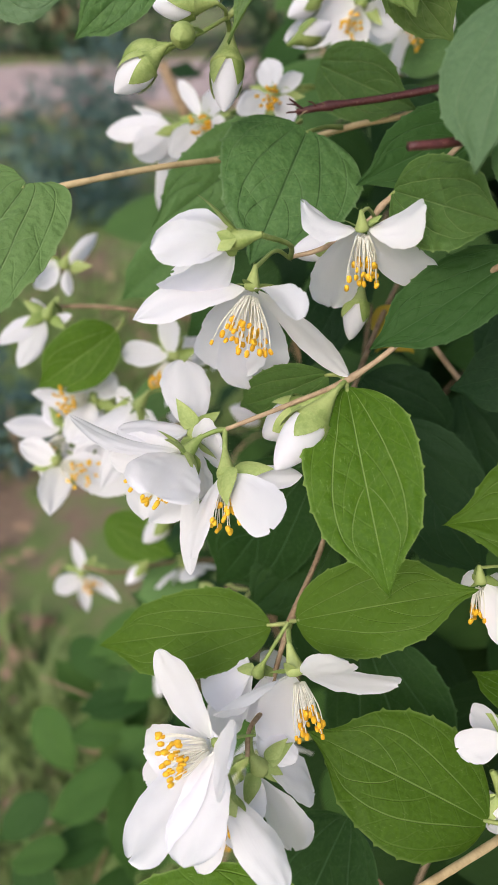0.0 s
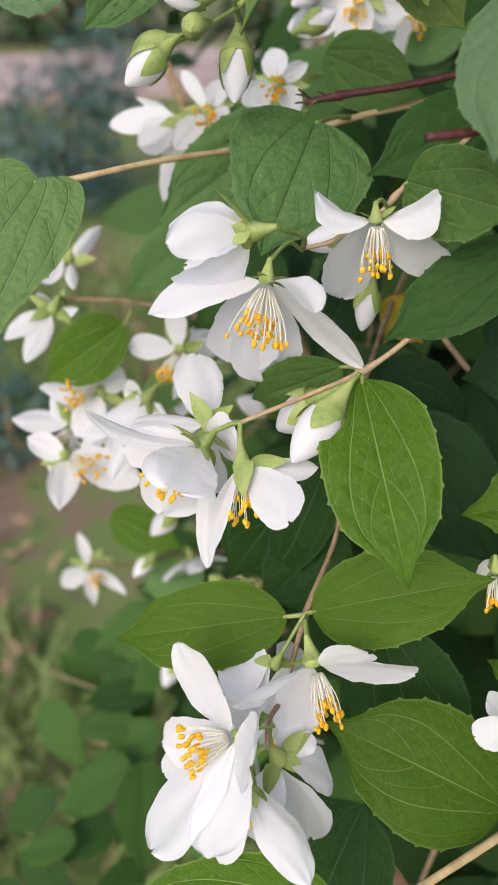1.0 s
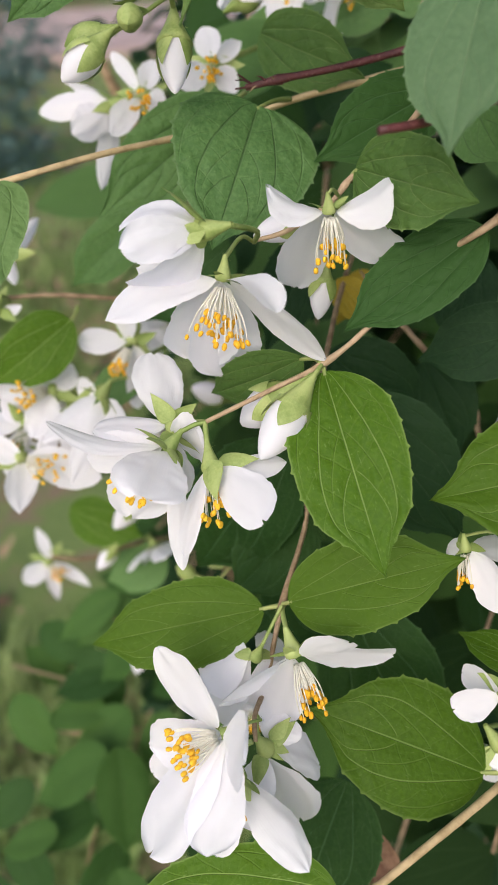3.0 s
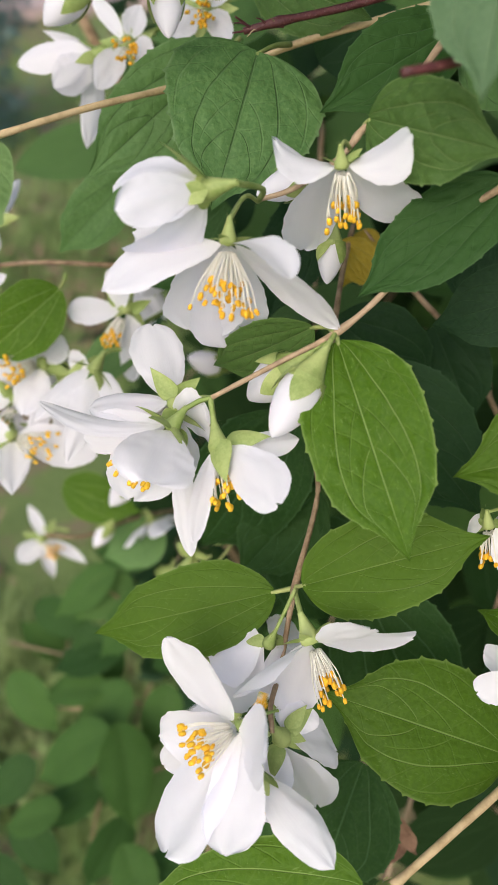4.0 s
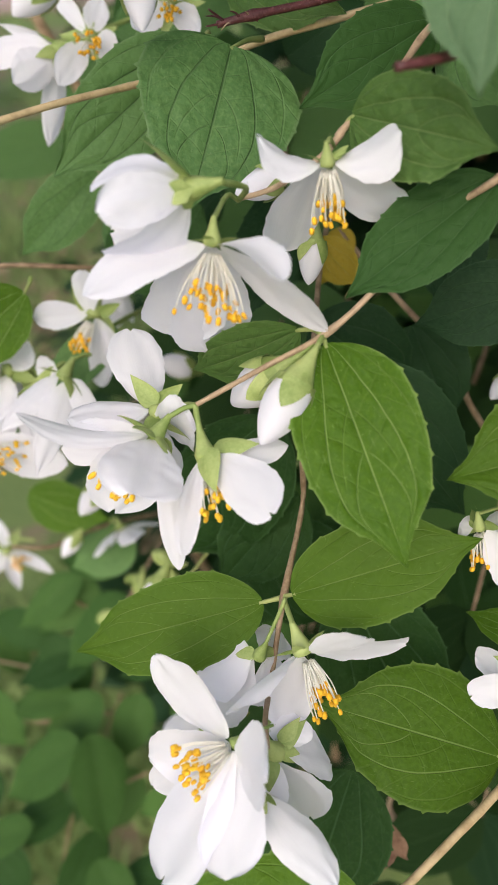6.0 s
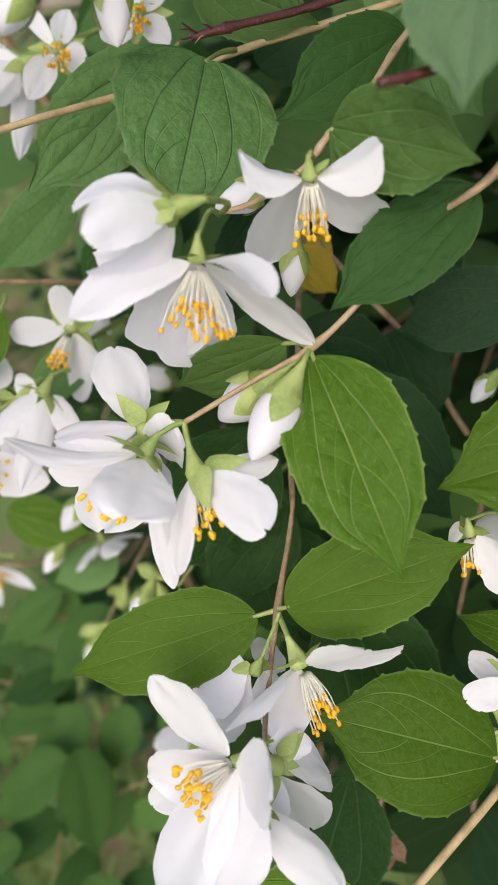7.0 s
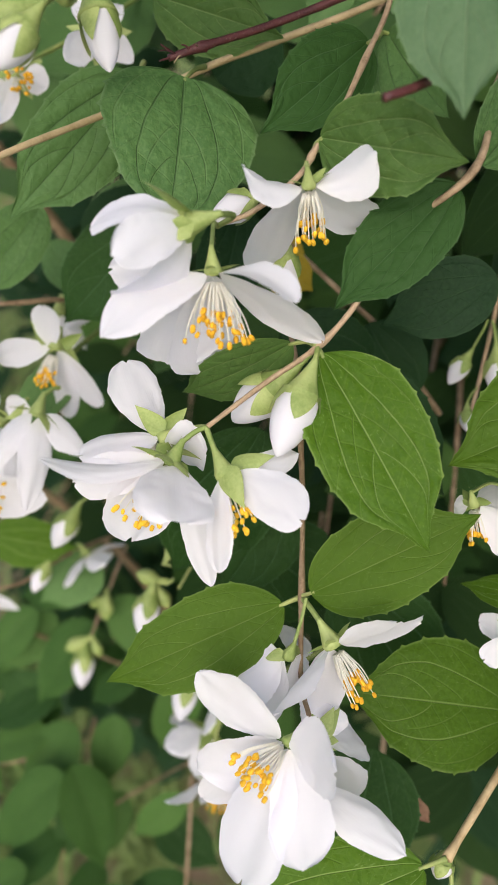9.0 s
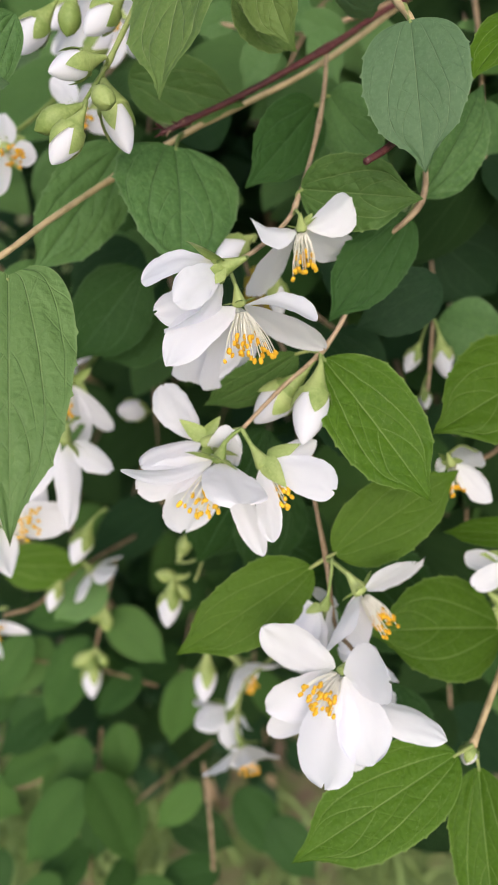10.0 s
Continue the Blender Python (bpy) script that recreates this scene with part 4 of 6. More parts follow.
flower(lower_spray, (-0.0058, 0.1109, 0.9798), (-0.042, -0.364, -0.930), petals=[((0.0081, 0.0883, 0.9808), 0.0102, -0.056, 0.3, (0.12, 0.03, -0.99), 0.0), ((-0.0120, 0.1029, 0.9626), 0.0112, -0.035, 0.2, (0.57, 0.65, -0.51), 0.0), ((0.0005, 0.1078, 0.9625), 0.0113, -0.035, 0.2, (-0.10, -0.99, 0.14), 0.0)], spread=0.6, brush=0.011, stalk=(-0.0012, 0.1154, 0.9909), seed=24)

right_low_branch = thing("leafy_branch", (0.0576, 0.1105, 0.9579), "tan twig with broad green leaves", "shrub branch", "branches of the mock orange")
twig(right_low_branch, [(0.0800, 0.1158, 0.9683), (0.0784, 0.1218, 0.9590), (0.0557, 0.1079, 0.9625), (0.0392, 0.0991, 0.9620), (0.0228, 0.0906, 0.9609)], 0.0013, 0.001, TWIG, nodes=(1.0,))
leaf(right_low_branch, (0.0160, 0.0907, 0.9623), (-0.0405, 0.0971, 0.9506), (-0.23, -0.34, 0.91), 0.0272, YOUNG, bend=0.04, fold=0.1, label='broad bright green leaf', stalk=(0.0224, 0.0903, 0.9618), fine=0.00011, seed=25)
leaf(right_low_branch, (0.0231, 0.0871, 0.9530), (0.0036, 0.0539, 0.9168), (-0.66, -0.34, 0.67), 0.0214, YOUNG, stalk=(0.0241, 0.0913, 0.9583), fine=0.00011, seed=26)
leaf(right_low_branch, (0.0611, 0.1169, 0.9618), (0.0156, 0.1339, 0.9758), (0.02, -0.61, 0.79), 0.0340, OLIVE, bend=0.08, fold=0.12, label='broad green leaf with pale arching veins', stalk=(0.0661, 0.1170, 0.9620), fine=0.00011, seed=27)
bud(right_low_branch, (0.0234, 0.0917, 0.9570), (-0.427, -0.208, -0.880), white=0.4, size=0.59, stalk=(0.0235, 0.0921, 0.9575), seed=28)

tan_branch = thing("leafy_branch", (-0.0452, 0.1945, 1.1027), "long straight tan twig with large dull green leaves", "shrub branch", "branches of the mock orange")
twig(tan_branch, [(0.1528, 0.2575, 1.1391), (0.0872, 0.2476, 1.1197), (0.0523, 0.2481, 1.1116), (0.0298, 0.2491, 1.1068), (0.0021, 0.2479, 1.0996), (-0.0277, 0.2281, 1.0995), (-0.0505, 0.2150, 1.0978), (-0.0715, 0.2252, 1.0915), (-0.1036, 0.2411, 1.0829)], 0.0011, 0.0008, TWIG, nodes=(0.48, 0.95))
leaf(tan_branch, (0.0165, 0.2310, 1.1094), (0.0002, 0.2053, 1.0788), (0.13, -0.79, 0.60), 0.0400, MATURE, round_base=0.36, bend=0.05, fold=0.08, label='large dull green leaf, finely hairy', stalk=(0.0280, 0.2487, 1.1069), fine=0.0003, seed=29)
leaf(tan_branch, (0.0110, 0.2615, 1.1035), (-0.0324, 0.2496, 1.0746), (0.05, -0.95, 0.31), 0.0275, MATURE, bend=0.03, stalk=(0.0170, 0.2721, 1.1048), fine=0.000295, seed=30)
leaf(tan_branch, (-0.0526, 0.1873, 1.1051), (-0.0781, 0.1403, 1.0677), (0.00, -0.62, 0.78), 0.0299, PUCKERED, heart=0.55, round_base=0.33, bend=0.04, fold=0.05, ruffle=0.06, label='pale puckered green leaf', stalk=(-0.0692, 0.2181, 1.0933), fine=0.0003, seed=31)
leaf(tan_branch, (0.0225, 0.2728, 1.1215), (0.0488, 0.2411, 1.1130), (-0.68, -0.65, 0.33), 0.0215, MIDGREEN, bend=0.05, fine=0.00023, seed=32)
leaf(tan_branch, (-0.0199, 0.2823, 1.0641), (-0.0487, 0.2788, 1.0397), (-0.08, -0.97, 0.24), 0.0203, MATURE, seed=33)

dead_twig = thing("dead_twig", (0.1104, 0.2398, 1.1336), "dark red-brown woody twig with a splintered end", "dead twig", "branches of the mock orange")
twig(dead_twig, [(0.1731, 0.2601, 1.1383), (0.1182, 0.2487, 1.1321), (0.0821, 0.2406, 1.1250), (0.0456, 0.2371, 1.1179), (0.0224, 0.2332, 1.1153), (0.0133, 0.2330, 1.1137)], 0.0012, 0.0009, RED, nodes=(0.4, 0.8))
twig(dead_twig, [(0.0152, 0.2336, 1.1143), (0.0111, 0.2314, 1.1174)], 0.0004, 0.0002, RED, name='splinter')
twig(dead_twig, [(0.0152, 0.2332, 1.1139), (0.0103, 0.2311, 1.1138)], 0.0004, 0.0002, RED, name='splinter')
for i, (dx, dy, dz, ln) in enumerate(((-0.9, -0.2, 0.3, 0.0055), (-0.8, -0.3, -0.35, 0.004), (-0.75, -0.4, 0.6, 0.0045), (-0.5, -0.5, 0.8, 0.003), (-1.0, 0.1, 0.05, 0.0065))):
    # frayed bark at the broken end
    foot = Vector((0.0155 + 0.002 * i, 0.2328, 1.1142))
    tip = foot + Vector((dx, dy, dz)).normalized() * ln
    twig(dead_twig, [foot, foot.lerp(tip, 0.5) + Vector((0, 0, 0.0006)), tip], 0.0004, 0.0001, BROWN if i % 2 else RED, name="splinter", steps=3)

cut_twig = thing("cut_twig", (0.0312, 0.1576, 1.1192), "short dark red cut twig stub", "dead twig", "branches of the mock orange")
twig(cut_twig, [(0.1247, 0.2006, 1.1231), (0.0967, 0.1899, 1.1230), (0.0613, 0.1727, 1.1207), (0.0425, 0.1618, 1.1195), (0.0309, 0.1572, 1.1193)], 0.0012, 0.0009, RED, steps=6)

pale_branch = thing("leafy_branch", (0.0796, 0.1977, 1.1405), "branch tip with pale grey-green leaves", "shrub branch", "branches of the mock orange")
twig(pale_branch, [(0.1078, 0.2556, 1.1577), (0.0655, 0.1909, 1.1485), (0.0563, 0.1732, 1.1456), (0.0542, 0.1691, 1.1448)], 0.0012, 0.0008, TWIG)
leaf(pale_branch, (0.0532, 0.1686, 1.1452), (0.0419, 0.1480, 1.1161), (-0.59, -0.53, 0.61), 0.0259, PALE, round_base=0.42, bend=0.05, fold=0.12, label='pale grey-green leaf, dusty', stalk=(0.0593, 0.1781, 1.1466), fine=0.00011, seed=34)
leaf(pale_branch, (0.0721, 0.2326, 1.1504), (0.0760, 0.2030, 1.1441), (-0.79, 0.03, -0.61), 0.0249, PALE, stalk=(0.0843, 0.2155, 1.1470), fine=0.00011, seed=35)
leaf(pale_branch, (0.1038, 0.1757, 1.1391), (0.0697, 0.1635, 1.1287), (-0.20, -0.25, 0.95), 0.0144, YOUNG, fine=0.000134, seed=36)
leaf(pale_branch, (0.0362, 0.2081, 1.1575), (0.0375, 0.1979, 1.1389), (-0.82, -0.53, 0.23), 0.0163, FRESH, fine=0.000151, seed=37)

bud_spray = thing("flowering_branch", (0.0058, 0.2198, 1.1517), "pinkish twig tip with a cluster of green and white buds", "shrub branch", "branches of the mock orange")
twig(bud_spray, [(0.0466, 0.2638, 1.1693), (0.0116, 0.2323, 1.1498), (-0.0056, 0.2208, 1.1376)], 0.0009, 0.0007, STALK, nodes=(0.96,))
twig(bud_spray, [(-0.0056, 0.2208, 1.1376), (-0.0113, 0.2165, 1.1349), (-0.0163, 0.2127, 1.1324)], 0.0006, 0.0005, STALK)
bud(bud_spray, (-0.0244, 0.2034, 1.1289), (-0.767, -0.250, -0.590), white=0.7, size=0.83, stalk=(-0.0163, 0.2127, 1.1324), seed=38)
bud(bud_spray, (-0.0055, 0.2214, 1.1274), (-0.065, -0.626, -0.777), white=0.7, fat=0.8, size=1.12, stalk=(-0.0057, 0.2207, 1.1374), seed=39)
bud(bud_spray, (-0.0152, 0.2030, 1.1353), (-0.098, -0.982, -0.161), white=0, size=0.78, stalk=(-0.0114, 0.2164, 1.1347), seed=40)
bud(bud_spray, (-0.0137, 0.2153, 1.1408), (-0.999, -0.003, -0.049), white=0.7, size=0.8, stalk=(-0.0058, 0.2212, 1.1379), seed=41)
bud(bud_spray, (-0.0246, 0.2107, 1.1306), (-0.963, 0.073, -0.259), white=0, size=0.94, stalk=(-0.0163, 0.2127, 1.1324), seed=42)
bud(bud_spray, (-0.0089, 0.2580, 1.1446), (-0.815, -0.062, -0.576), white=0.8, size=0.93, stalk=(0.0003, 0.2538, 1.1537), seed=43)
bud(bud_spray, (-0.0004, 0.2544, 1.1459), (-0.508, -0.401, -0.762), white=0, size=0.9, stalk=(0.0036, 0.2529, 1.1547), seed=44)
bud(bud_spray, (0.0077, 0.2438, 1.1472), (-0.875, -0.178, -0.451), white=0.7, size=0.92, stalk=(0.0105, 0.2326, 1.1526), seed=45)
leaf(bud_spray, (0.0240, 0.2121, 1.1706), (-0.0046, 0.1928, 1.1338), (-0.77, -0.07, 0.63), 0.0332, FRESH, bend=0.04, stalk=(0.0287, 0.2184, 1.1724), fine=0.00026, seed=46)
leaf(bud_spray, (-0.0622, 0.1997, 1.1488), (-0.0386, 0.1964, 1.1435), (-0.11, -0.99, 0.10), 0.0174, PALE, fine=0.000186, seed=47)
leaf(bud_spray, (-0.0221, 0.2365, 1.1510), (-0.0477, 0.2359, 1.1313), (-0.06, -0.99, 0.10), 0.0150, MATURE, fine=0.00016, seed=48)
leaf(bud_spray, (0.0336, 0.2180, 1.1498), (0.0506, 0.2133, 1.1327), (-0.21, -0.98, 0.06), 0.0151, FRESH, fine=0.00014, seed=49)

top_back_spray = thing("flowering_branch", (0.0004, 0.3358, 1.1014), "white open flowers on a twig behind the nearer leaves", "shrub branch", "branches of the mock orange")
twig(top_back_spray, [(0.0831, 0.4023, 1.1158), (0.0270, 0.3487, 1.1053), (-0.0045, 0.3226, 1.1003), (-0.0264, 0.3124, 1.0974), (-0.0379, 0.3100, 1.0960)], 0.001, 0.0007, STALK)
flower(top_back_spray, (-0.0293, 0.3038, 1.0958), (-0.877, 0.323, -0.356), petals=[((-0.0537, 0.3083, 1.0947), 0.0101, -0.070, 0.3, (0.18, 0.86, -0.48), -0.5, 0.6), ((-0.0450, 0.3221, 1.1019), 0.0044, -0.035, 0.3, (-0.74, -0.67, 0.10), 0.15, 0.95), ((-0.0347, 0.3001, 1.0681), 0.0082, -0.021, 0.3, (-0.39, 0.92, -0.05), -0.2, 0.75), ((-0.0418, 0.2926, 1.0898), 0.0124, -0.070, 0.3, (-0.52, 0.78, -0.36), 0.4, 0.6)], brush=0.011, stalk=(-0.0255, 0.3117, 1.0966), seed=50)
flower(top_back_spray, (-0.0167, 0.3005, 1.0999), (-0.077, -0.997, 0.021), petals=[((-0.0263, 0.3152, 1.1120), 0.0055, -0.035, 0.3, (-0.37, -0.72, 0.59), 0.2, 0.6), ((-0.0085, 0.2945, 1.0969), 0.0092, -0.035, 0.2, (-0.48, -0.82, 0.32), 0.0, 0.6), ((-0.0281, 0.2872, 1.0898), 0.0095, -0.035, 0.2, (0.40, -0.75, 0.53), 0.0, 0.7), ((-0.0106, 0.3146, 1.1088), 0.0083, -0.035, 0.2, (0.34, -0.60, 0.73), 0.0, 0.7)], brush=0.009, spread=0.6, stalk=(-0.0068, 0.3160, 1.0999), seed=51)
flower(top_back_spray, (0.0079, 0.2881, 1.1105), (-0.147, -0.989, 0.007), petals=[((0.0151, 0.2778, 1.1035), 0.0080, -0.035, 0.3, (-0.51, -0.70, 0.50), 0.3, 0.8), ((-0.0042, 0.2830, 1.1056), 0.0093, -0.035, 0.2, (0.28, -0.92, 0.27), 0.0, 0.6), ((0.0064, 0.3028, 1.1205), 0.0095, -0.035, 0.2, (-0.25, -0.56, 0.79), 0.0, 0.7), ((0.0189, 0.2965, 1.1161), 0.0059, -0.070, 0.4, (0.42, -0.81, 0.40), 0.0, 0.8)], brush=0.008, spread=0.7, stalk=(0.0242, 0.3260, 1.1086), seed=52)
flower(top_back_spray, (0.0404, 0.3265, 1.1347), (-0.377, -0.750, -0.544), petals=[((0.0132, 0.3176, 1.1243), 0.0143, -0.070, 0.3, (0.32, -0.95, -0.03), 0.3, 0.7), ((0.0325, 0.3096, 1.1171), 0.0134, -0.070, 0.3, (-0.08, -0.70, 0.71), 0.0, 0.8), ((0.0591, 0.3289, 1.1290), 0.0129, -0.070, 0.3, (0.04, -0.96, -0.26), 0.0, 0.7), ((0.0252, 0.3328, 1.1353), 0.0121, -0.070, 0.3, (-0.38, -0.91, -0.16), 0.0, 0.7)], brush=0.012, stalk=(0.0458, 0.3524, 1.1478), seed=53)
flower(top_back_spray, (0.0654, 0.3521, 1.1286), (0.064, -0.906, -0.419), stalk=(0.0675, 0.3734, 1.1437), seed=54)
bud(top_back_spray, (0.0233, 0.3224, 1.1376), (-0.832, -0.294, -0.470), white=0.7, size=0.91, stalk=(0.0337, 0.3384, 1.1443), seed=55)
bud(top_back_spray, (0.0185, 0.2932, 1.1279), (0.901, -0.131, 0.414), white=0.7, size=0.81, seed=56)

left_back_spray = thing("flowering_branch", (-0.0102, 0.2792, 1.0296), "drooping twig with clustered white flowers inside the shrub", "shrub branch", "branches of the mock orange")
twig(left_back_spray, [(0.0183, 0.3172, 1.0009), (-0.0142, 0.2891, 1.0253), (-0.0339, 0.2789, 1.0339), (-0.0568, 0.2780, 1.0375), (-0.0805, 0.2799, 1.0365)], 0.001, 0.0008, BROWN)
twig(left_back_spray, [(0.0198, 0.3293, 1.0001), (-0.0206, 0.2779, 1.0106), (-0.0355, 0.2621, 1.0096), (-0.0478, 0.2545, 1.0064), (-0.0623, 0.2486, 1.0003), (-0.0748, 0.2461, 0.9953)], 0.001, 0.0007, STALK)
leaf(left_back_spray, (-0.0480, 0.2595, 1.0355), (-0.0778, 0.2517, 1.0162), (0.01, -0.93, 0.37), 0.0230, YOUNG, stalk=(-0.0459, 0.2650, 1.0381), seed=57)
flower(left_back_spray, (-0.0288, 0.2556, 1.0250), (-0.480, -0.400, -0.780), petals=[((-0.0287, 0.2576, 1.0425), 0.0090, -0.040, 0.2, (-0.45, -0.86, 0.10), 0.0, 0.45), ((-0.0470, 0.2589, 1.0273), 0.0095, -0.040, 0.2, (-0.10, -0.90, 0.40), 0.0, 0.45), ((-0.0288, 0.2520, 1.0010), 0.0085, -0.030, 0.2, (-0.35, -0.90, -0.10), 0.0, 0.50), ((-0.0178, 0.2480, 1.0050), 0.0078, -0.060, 0.2, (-0.30, -0.90, -0.20), 0.1, 0.45)], brush=0.011, spread=0.45, count=34, stalk=(-0.0300, 0.2680, 1.0340), seed=58)
flower(left_back_spray, (-0.0606, 0.2541, 1.0106), (-0.769, -0.607, 0.199), petals=[((-0.0659, 0.2413, 0.9987), 0.0130, -0.056, 0.3, (-0.12, -0.65, 0.75), -0.5, 0.6), ((-0.0804, 0.2518, 1.0145), 0.0101, -0.056, 0.3, (0.18, -0.92, 0.36), 0.15, 0.95), ((-0.0501, 0.2606, 1.0169), 0.0128, -0.042, 0.3, (0.03, -0.72, 0.69), -0.2, 0.75), ((-0.0708, 0.2673, 1.0222), 0.0117, -0.042, 0.3, (-0.28, -0.75, 0.60), 0.4, 0.6)], brush=0.012, stalk=(-0.0478, 0.2545, 1.0064), seed=59)
flower(left_back_spray, (-0.0687, 0.2369, 0.9928), (0.822, -0.541, -0.178), petals=[((-0.0431, 0.2334, 0.9842), 0.0145, -0.042, 0.3, (0.05, -0.87, 0.50), -0.5, 0.6), ((-0.0735, 0.2276, 0.9757), 0.0123, -0.035, 0.2, (0.47, -0.83, 0.32), 0.15, 0.95), ((-0.0845, 0.2403, 0.9996), 0.0100, -0.035, 0.2, (0.07, -0.82, 0.57), -0.2, 0.75), ((-0.0661, 0.2482, 0.9913), 0.0088, -0.035, 0.2, (0.85, -0.13, 0.51), 0.4, 0.6)], brush=0.013, spread=0.7, stalk=(-0.0709, 0.2455, 0.9952), seed=60)
flower(left_back_spray, (-0.0548, 0.2623, 1.0023), (-0.445, 0.181, -0.877), petals=[((-0.0529, 0.2425, 0.9861), 0.0106, -0.042, 0.3, (-0.26, 0.60, -0.76), -0.5, 0.6), ((-0.0380, 0.2589, 0.9925), 0.0096, -0.035, 0.2, (-0.27, 0.66, -0.70), 0.15, 0.95), ((-0.0663, 0.2380, 0.9865), 0.0078, -0.035, 0.2, (-0.29, 0.61, -0.73), -0.2, 0.75)], brush=0, stalk=(-0.0442, 0.2634, 1.0052), seed=61)
flower(left_back_spray, (-0.0754, 0.2991, 1.0437), (-0.428, -0.479, -0.766), petals=[((-0.0607, 0.3073, 1.0568), 0.0072, -0.021, 0.3, (-0.48, 0.88, -0.00), -0.5, 0.6), ((-0.0817, 0.3006, 1.0460), 0.0065, -0.021, 0.3, (-0.21, -0.98, 0.02), 0.15, 0.95), ((-0.0722, 0.2940, 1.0354), 0.0051, -0.021, 0.3, (-0.55, 0.60, -0.58), -0.2, 0.75), ((-0.0862, 0.2958, 1.0383), 0.0084, -0.021, 0.3, (0.33, -0.94, -0.08), 0.4, 0.6)], brush=0, seed=62)
flower(left_back_spray, (-0.0701, 0.2479, 0.9982), (-0.474, -0.519, -0.712), petals=[((-0.0912, 0.2480, 1.0034), 0.0116, -0.042, 0.3, (-0.21, 0.45, -0.87), -0.5, 0.6), ((-0.0766, 0.2581, 1.0101), 0.0097, -0.042, 0.3, (-0.50, 0.50, -0.71), 0.15, 0.95), ((-0.0794, 0.2425, 0.9823), 0.0091, -0.042, 0.3, (0.02, -0.95, 0.31), -0.2, 0.75), ((-0.0618, 0.2529, 0.9897), 0.0060, -0.042, 0.3, (-0.77, 0.37, -0.52), 0.4, 0.6)], brush=0.011, stalk=(-0.0729, 0.2493, 0.9964), seed=63)
flower(left_back_spray, (-0.0769, 0.2697, 1.0344), (-0.467, -0.187, -0.864), petals=[((-0.0658, 0.2694, 1.0377), 0.0051, -0.035, 0.3, (0.22, 0.69, -0.69), 0.3, 0.8), ((-0.0825, 0.2794, 1.0404), 0.0056, -0.035, 0.3, (-0.24, 0.41, -0.88), -0.3, 0.7), ((-0.0866, 0.2607, 1.0200), 0.0091, -0.035, 0.25, (-0.16, 0.88, -0.44), 0.2, 0.8), ((-0.0928, 0.2607, 1.0293), 0.0078, -0.035, 0.3, (-0.18, 0.71, -0.68), 0.4, 0.9)], brush=0, stalk=(-0.0725, 0.2793, 1.0308), seed=64)
flower(left_back_spray, (-0.0215, 0.2953, 1.0160), (-0.421, -0.539, -0.729), petals=[((-0.0279, 0.2907, 1.0094), 0.0098, -0.035, 0.3, (0.41, -0.89, 0.22), -0.5, 0.6), ((-0.0143, 0.2860, 1.0055), 0.0075, -0.035, 0.3, (-0.34, 0.58, -0.74), 0.15, 0.95), ((-0.0213, 0.2945, 0.9990), 0.0087, -0.035, 0.3, (-0.22, -0.97, 0.05), -0.2, 0.75)], brush=0, stalk=(-0.0154, 0.2886, 1.0246), seed=65)
bud(left_back_spray, (0.0032, 0.2724, 0.9911), (-0.742, -0.348, 0.573), white=0.9, size=1.05, seed=66)
bud(left_back_spray, (-0.0116, 0.2695, 1.0342), (-0.773, -0.128, -0.622), white=0.8, size=1.01, stalk=(-0.0026, 0.2670, 1.0370), seed=67)
flower(left_back_spray, (-0.0406, 0.2362, 1.0148), (-0.556, -0.563, -0.612), petals=[((-0.0287, 0.2205, 1.0095), 0.0113, -0.042, 0.3, (-0.68, -0.64, 0.36), -0.5, 0.6), ((-0.0510, 0.2159, 0.9954), 0.0110, -0.042, 0.3, (-0.33, 0.73, -0.59), 0.15, 0.95), ((-0.0602, 0.2275, 1.0059), 0.0097, -0.042, 0.3, (0.24, 0.37, -0.90), -0.2, 0.75), ((-0.0480, 0.2450, 1.0167), 0.0106, -0.042, 0.3, (-0.68, -0.65, 0.33), 0.4, 0.6)], brush=0, stalk=(-0.0301, 0.2444, 1.0191), seed=69)
leaf(left_back_spray, (-0.0209, 0.2610, 1.0189), (-0.0491, 0.2564, 0.9962), (-0.27, -0.82, 0.50), 0.0153, MATURE, seed=70)

low_left_spray = thing("flowering_branch", (-0.0489, 0.2830, 0.9008), "small far flowers low in the shrub", "shrub branch", "branches of the mock orange")
twig(low_left_spray, [(0.0077, 0.3278, 0.8686), (-0.0363, 0.3000, 0.8917), (-0.0622, 0.2832, 0.8992), (-0.0786, 0.2784, 0.9069)], 0.0011, 0.0008, BROWN)
flower(low_left_spray, (-0.0882, 0.3134, 0.8689), (0.574, -0.811, -0.109), petals=[((-0.0952, 0.3267, 0.8845), 0.0065, -0.042, 0.3, (0.30, -0.65, 0.70), 0.5, 0.8), ((-0.1032, 0.3059, 0.8655), 0.0119, -0.042, 0.5, (0.32, -0.84, 0.44), -0.4, 0.7), ((-0.0860, 0.3014, 0.8544), 0.0076, -0.070, 0.4, (0.36, -0.69, 0.62), 0.5, 0.9), ((-0.0686, 0.3039, 0.8600), 0.0065, -0.070, 0.4, (-0.07, -0.75, 0.65), 0.6, 0.9)], brush=0.011, spread=0.6, size=1.1, stalk=(-0.0744, 0.3082, 0.8805), seed=71)
flower(low_left_spray, (-0.0309, 0.2893, 0.8952), (0.340, -0.613, -0.713), size=0.9, brush=0, stalk=(-0.0363, 0.3000, 0.8917), seed=72)
bud(low_left_spray, (-0.0514, 0.2841, 0.9019), (-0.668, -0.419, -0.615), white=0.9, size=0.83, stalk=(-0.0494, 0.2928, 0.8969), seed=73)
